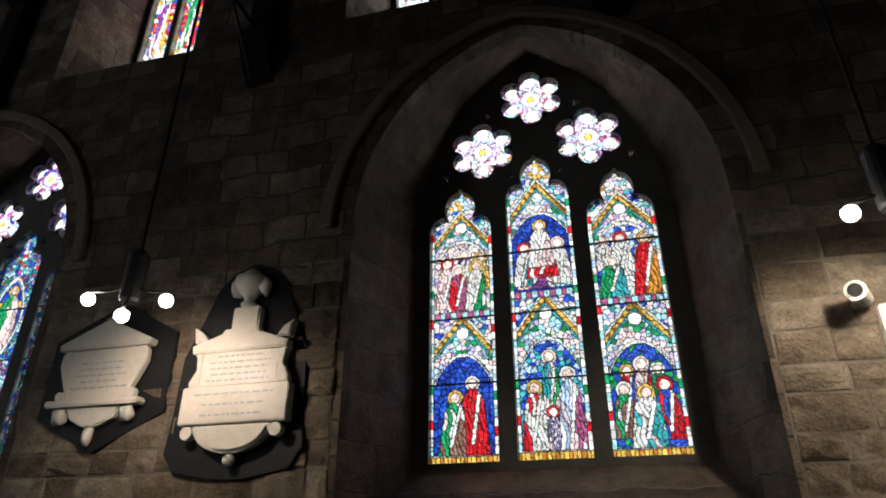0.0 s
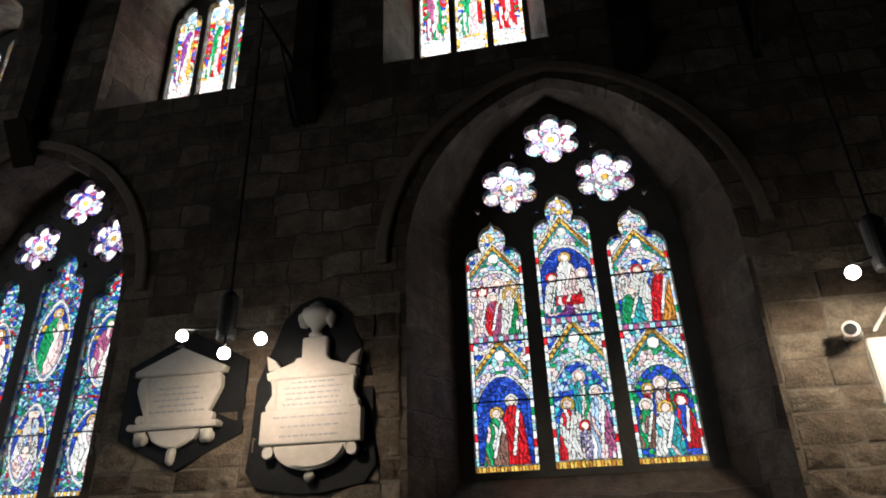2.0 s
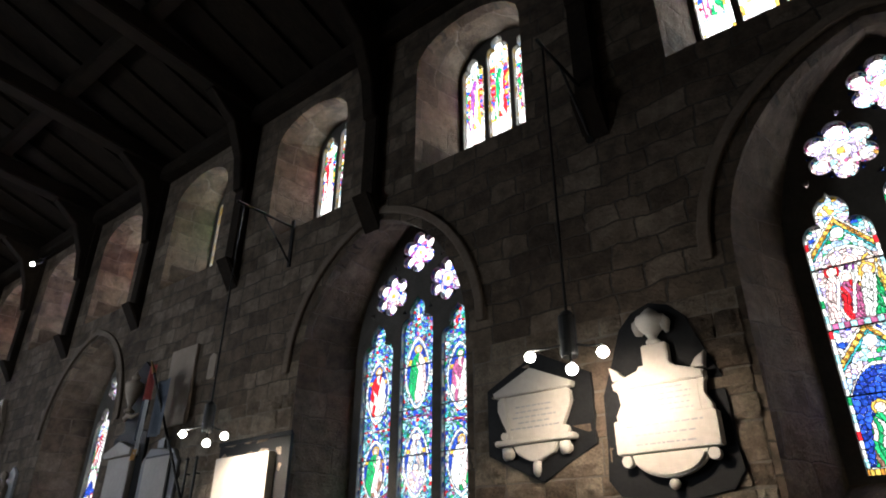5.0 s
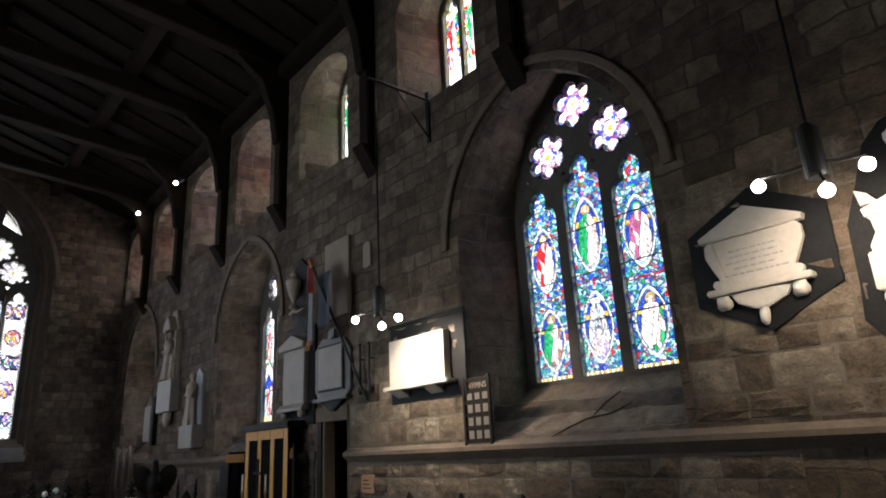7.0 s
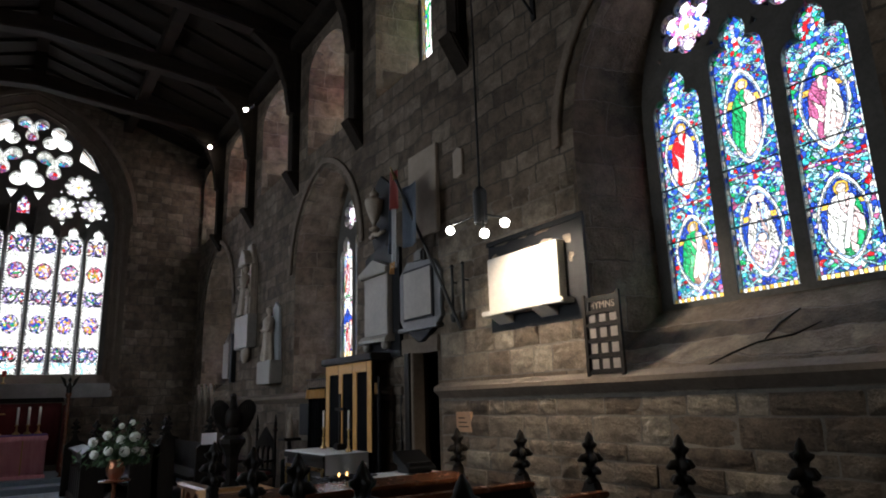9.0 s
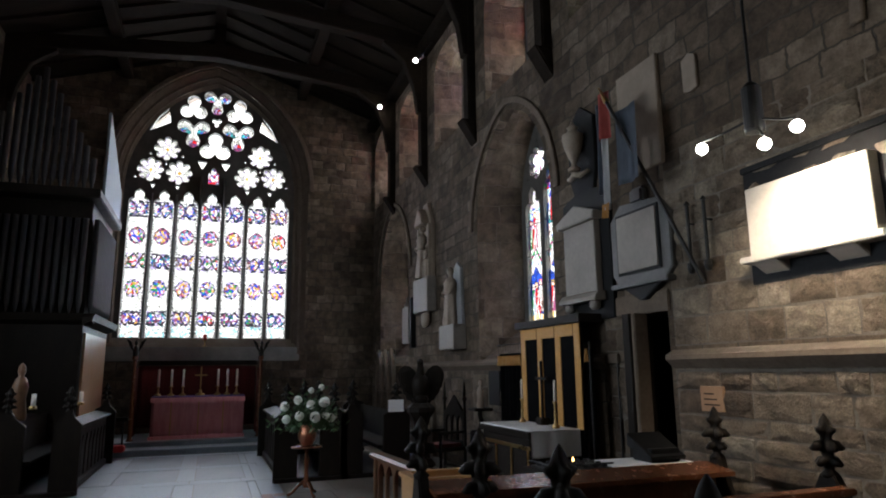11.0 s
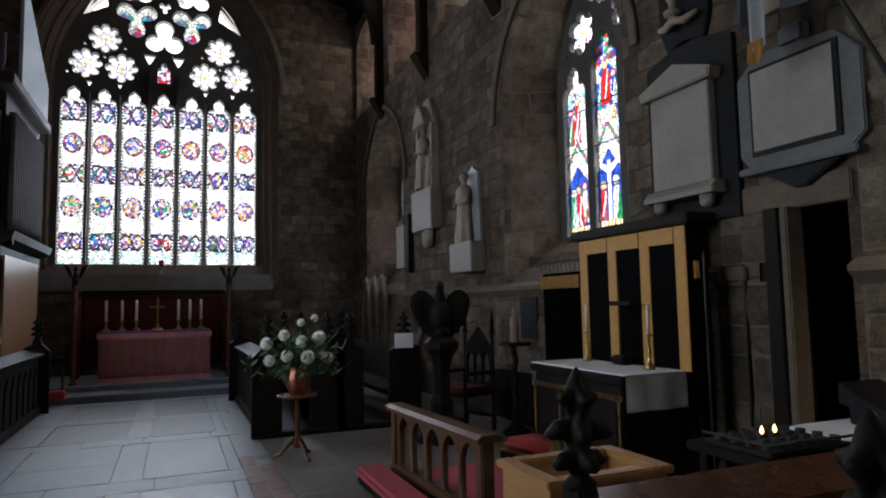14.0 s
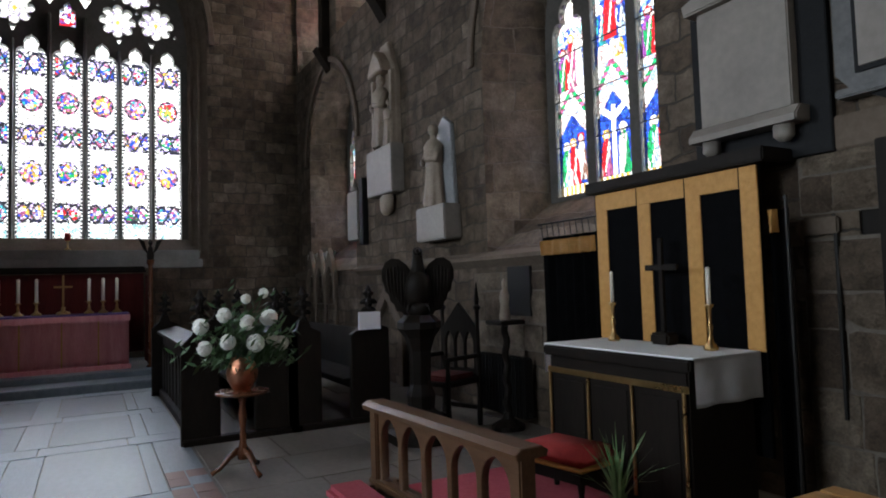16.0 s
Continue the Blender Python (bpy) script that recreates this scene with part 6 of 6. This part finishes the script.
for i in range(46):
    a, t, l = r.uniform(0, 2 * math.pi), r.uniform(0.1, 0.75), r.uniform(0.28, 0.48)
    p = [Vector((math.cos(a) * math.sin(t * (0.3 + k)) * l * k, math.sin(a) * math.sin(t * (0.3 + k)) * l * k, 0.13 + l * k * math.cos(t * (0.3 + k)))) for k in (0, 0.33, 0.66, 1)]
    w = Vector((-math.sin(a), math.cos(a), 0)) * 0.012
    bm = bmesh.new()
    va = [(bm.verts.new(q - w * (1 - j / 3.2)), bm.verts.new(q + w * (1 - j / 3.2))) for j, q in enumerate(p)]
    for q, s in zip(va, va[1:]):
        bm.faces.new((q[0], q[1], s[1], s[0]))
    part("leaf", bm, PALE_LEAF, pp)

# cracks in the sloping sill of the second window
for pts in ([(-5.6, 0.02, 0), (-5.45, 0.12, 0), (-5.3, 0.2, 0), (-5.05, 0.24, 0), (-4.9, 0.33, 0)], [(-5.25, 0.22, 0), (-5.2, 0.36, 0), (-5.1, 0.48, 0)]):
    ck = tagged(part("crack", tube([(x, F + 0.02 + v, LEDGE + 0.03 + (0.02 + v) * 0.83) for x, v, _ in pts], [0.004, 0.009, 0.006, 0.008, 0.003][:len(pts)], 5), OAK_BLACK), "thin dark crack across the sloping stone sill", "crack", kind="structure")

# ---- nave pews ----


def pew(at, label, front=False):
    """Bench along y from the aisle end to the wall end, with finials on both ends; faces east."""
    p = thing("pew", at, label, "pew", "nave pews")
    L = 2.3
    if front:
        part("front_panel", box((-0.03, 0.05, 0.0), (0.03, L - 0.05, 0.84), 0.008), MAHOGANY, p)
        part("book_rest", prism([(-0.06, 0.85), (-0.06, 0.88), (0.2, 0.84), (0.2, 0.81)], 0.03, L - 0.03, 1, 0.004), MAHOGANY, p)
    else:
        part("seat", box((-0.45, 0.05, 0.42), (-0.06, L - 0.05, 0.46), 0.008), OAK_BLACK, p)
        part("backrest", box((-0.06, 0.05, 0.25), (-0.02, L - 0.05, 0.84), 0.008), OAK_BLACK, p)
        part("top_rail", box((-0.09, 0.03, 0.83), (0.02, L - 0.03, 0.87), 0.01), MAHOGANY, p)
    for y in (0.0, L):
        w = 0.34 if front else 0.52
        c = 0.0 if front else -0.18
        e = part("bench_end", prism([(c - w / 2, 0.0), (c + w / 2, 0.0), (c + w / 2, 0.6), (c + w * 0.3, 0.72), (c + 0.05, 0.92), (c - 0.05, 0.92), (c - w * 0.3, 0.72), (c - w / 2, 0.6)], y - 0.035, y + 0.035, 1, 0.01), OAK_BLACK, p)
        part("poppyhead", poppyhead((c, y, 0.9), 0.95), OAK_BLACK, e, "carved leafy finial", True)
    return p


pew((-8.06, 0.99, 0.0), "dark oak pew front with polished panel and carved finials", True)
one = pew((-6.95, 1.0, 0.0), "dark oak pew with carved leafy finials on its ends")
for x in (-6.15, -5.35, -4.55, -3.75):
    copy_thing(one, pose(x, 1.0, 0))

# golden oak box, votive stand and cloth beyond the front pew
gb = thing("oak_box", (-8.5, 1.3, 0.0), "golden oak open-topped box lined with white", "box")
for lo, hi in (((-0.18, -0.26, 0.0), (0.18, -0.22, 0.83)), ((-0.18, 0.22, 0.0), (0.18, 0.26, 0.83)), ((-0.18, -0.22, 0.0), (-0.14, 0.22, 0.83)), ((0.14, -0.22, 0.0), (0.18, 0.22, 0.83))):
    part("side", box(lo, hi, 0.004), OAK_GOLD, gb)
for lo, hi in (((-0.2, -0.28, 0.83), (0.2, -0.21, 0.86)), ((-0.2, 0.21, 0.83), (0.2, 0.28, 0.86)), ((-0.2, -0.21, 0.83), (-0.13, 0.21, 0.86)), ((0.13, -0.21, 0.83), (0.2, 0.21, 0.86))):
    part("rim", box(lo, hi, 0.006), OAK_GOLD, gb)
part("lining", box((-0.14, -0.22, 0.66), (0.14, 0.22, 0.76), 0.02), LINEN, gb, "white folded cloth inside")
tb = thing("side_table", (-8.45, 2.65, 0.0), "plain dark table with white cloth", "table")
part("tabletop", box((-0.25, -0.65, 0.8), (0.2, 0.62, 0.84), 0.006), OAK_BLACK, tb)
for x in (-0.22, 0.16):
    for y in (-0.6, 0.57):
        part("leg", box((x, y, 0.0), (x + 0.045, y + 0.045, 0.8), 0.004), OAK_BLACK, tb)
wc = thing("table_cloth", (-8.45, 2.65, 0.84), "crumpled white cloth on the side table", "cloth")
part("linen", box((-0.2, -0.1, 0.0), (0.19, 0.6, 0.02), 0.008), LINEN, wc)
vs = thing("votive_stand", (-8.42, 2.3, 0.84), "metal rack of small votive candles, two lit", "votive stand")
part("tray", box((-0.2, -0.27, 0.0), (0.16, 0.22, 0.02), 0.005), IRON, vs)
part("rim_bar", tube([(-0.2, -0.27, 0.05), (0.16, -0.27, 0.05), (0.16, 0.22, 0.05)], 0.006), TIN, vs)
for i in range(4):
    for j in range(6):
        x, y = -0.15 + 0.085 * i, -0.22 + 0.08 * j
        t = part("tealight", lathe([(0.022, 0.02), (0.022, 0.045), (0.018, 0.04)], 10, (x, y, 0.0)), TIN, vs)
        if (i, j) in ((1, 2), (1, 3)):
            part("flame", lathe([(0.004, 0.042), (0.009, 0.052), (0.005, 0.068), (0.001, 0.078)], 8, (x, y, 0.0)), FLAME, t, "small yellow flame")
bk = thing("book_stand", (-8.4, 3.02, 0.86), "black sloping book stand on the table", "book stand")
part("slope", prism([(-0.17, 0.1), (0.13, 0.02), (0.13, 0.05), (-0.17, 0.2)], -0.16, 0.16, 1, 0.006), BLACK, bk)
part("foot", box((-0.14, -0.13, 0.0), (0.1, 0.13, 0.1), 0.006), BLACK, bk)

# ---- floor slabs, last ----
r = random.Random(21)
block = mesh_of("slab", box((0, 0, -0.012), (1, 1, 0), 0.0))
FLOOR = bpy.data.objects["floor"]
MATS = {"g": SLAB, "d": SLAB_DARK, "b": SLAB_BUFF, "r": BRICK_RED}
COPIES = {}
for key, mat in MATS.items():
    me = block.copy()
    me.materials.clear()
    me.materials.append(mat)
    COPIES[key] = me


def lay(key, x0, x1, y0, y1, up=0.0):
    ob = new("slab", COPIES[key])
    ob.parent = FLOOR
    ob.location, ob.scale = (x0 + 0.006, y0 + 0.006, up + r.uniform(-0.003, 0.001)), (x1 - x0 - 0.012, y1 - y0 - 0.012, 1)


x, turn = -18.2, 0
while x < -8.9:                                   # centre aisle: pale strips round pairs of dark ledgers
    if turn % 2 == 0:
        w, y = r.uniform(0.3, 0.42), -1.95
        while y < 0.7:
            d = min(r.uniform(0.6, 1.1), 0.72 - y)
            lay("g", x, x + w, y, y + d)
            y += d
    else:
        w = r.uniform(1.25, 1.75)
        for key, y0, y1 in (("g", -1.95, -1.55), ("d", -1.55, -0.68), ("g", -0.68, -0.42), ("d", -0.42, 0.3), ("g", 0.3, 0.42)):
            if key == "g" or r.random() < 0.75:
                lay(key, x, x + w, y0, y1)
            else:
                lay("g", x, x + w * 0.55, y0, y1)
                lay("g", x + w * 0.55, x + w, y0, y1)
        lay("g", x, x + w, 0.42, 0.72)
    x, turn = x + w, turn + 1
x = -13.2
while x < -9.0:                                   # red tile strip beside the aisle
    for k in range(2):
        lay("r", x, x + 0.22, 0.42 + 0.15 * k, 0.57 + 0.15 * k, 0.003)
    x += 0.22
x = -18.2
while x < -8.2:
    w = r.uniform(0.7, 1.0)
    y = 0.74
    while y < 3.74:
        d = r.uniform(0.55, 0.9)
        lay("b", x, x + w, y, min(y + d, 3.75))
        y += d
    x += w

# ---- wall stones, last ----
r = random.Random(31)


def rough_stone(seed):
    """One hewn block face, a unit wide and high."""
    q = random.Random(seed)
    bm = box((0, -1, 0), (1, 0, 1))
    bmesh.ops.subdivide_edges(bm, edges=[e for e in bm.edges if all(v.co.y < -0.5 for v in e.verts)], cuts=2, use_grid_fill=True)
    for v in bm.verts:
        edge = min(v.co.x, 1 - v.co.x, v.co.z, 1 - v.co.z)
        if v.co.y < -0.5:
            v.co.y = -0.35 - 0.5 * q.random() if edge < 0.05 else -0.7 - 0.8 * q.random()
            if edge < 0.05:
                v.co.x, v.co.z = 0.5 + (v.co.x - 0.5) * q.uniform(0.88, 0.99), 0.5 + (v.co.z - 0.5) * q.uniform(0.8, 0.98)
    return mesh_of("stone", bm)


def stone_material():
    m, n, l, b = material("hewn_sandstone_block", 0.9, 0, 0.2)
    info, geo = n.new("ShaderNodeObjectInfo"), n.new("ShaderNodeNewGeometry")
    tone = ramp(n, l, info.outputs["Random"], [(0.0, (0.11, 0.082, 0.062)), (0.3, (0.16, 0.125, 0.095)), (0.75, (0.2, 0.162, 0.126)), (1.0, (0.27, 0.23, 0.185))])
    big_n, mid_n, fine_n = (noise_tex(n, l, geo.outputs["Position"], k, 7, 0.65) for k in (1.6, 9, 55))
    c = mixc(n, l, tone, ramp(n, l, mid_n, [(0.3, (0.55, 0.53, 0.5)), (0.7, (1.2, 1.17, 1.12))]), 1.0, "MULTIPLY")
    c = mixc(n, l, c, ramp(n, l, fine_n, [(0.32, (0.65, 0.65, 0.65)), (0.65, (1.12, 1.12, 1.12))]), 0.9, "MULTIPLY")
    c = mixc(n, l, c, ramp(n, l, big_n, [(0.36, (0.55, 0.54, 0.53)), (0.58, (1.05, 1.05, 1.05))]), 0.8, "MULTIPLY")
    l.new(c, b.inputs["Base Color"])
    bump(n, l, b, mixc(n, l, mid_n, fine_n, 0.4), 1.0, 0.05)
    return m


HEWN = stone_material()
STONES = [rough_stone(i) for i in range(9)]
for me in STONES:
    me.materials.append(HEWN)
WALL = bpy.data.objects["wall_north"]


def course(x0, x1, z0, z1, row, width):
    """Uneven courses of blocks over one stretch of the wall, bedded in pale mortar."""
    structure("mortar_bed", box((x0, F - 0.004, z0), (x1, F + 0.002, z1)), LIME, "pale lime mortar between the stones")
    z = z0
    while z < z1 - 0.06:
        h = min(row * r.uniform(0.65, 1.4), z1 - z)
        x = x0
        while x < x1 - 0.05:
            w = min(width * r.uniform(0.55, 1.5), x1 - x)
            if x1 - x - w < 0.12:
                w = x1 - x
            s = new("stone", STONES[r.randrange(9)])
            s.parent = WALL
            s.location, s.scale = (x + 0.006, F + 0.004, z + 0.006), (w - 0.003, r.uniform(0.014, 0.036), h - 0.003)
            x += w
        z += h


course(-9.02, -3.4, 0.55, 1.55, 0.19, 0.4)
course(-4.1, -1.7, 1.76, 3.6, 0.2, 0.33)
course(0.88, 2.4, 1.76, 3.6, 0.2, 0.33)
course(-9.0, -6.72, 1.76, 3.6, 0.2, 0.33)
course(-10.12, -9.62, 0.05, 1.6, 0.3, 0.34)
course(-10.12, -9.62, 1.74, 2.1, 0.2, 0.34)
course(-14.0, -12.3, 0.7, 1.5, 0.24, 0.4)
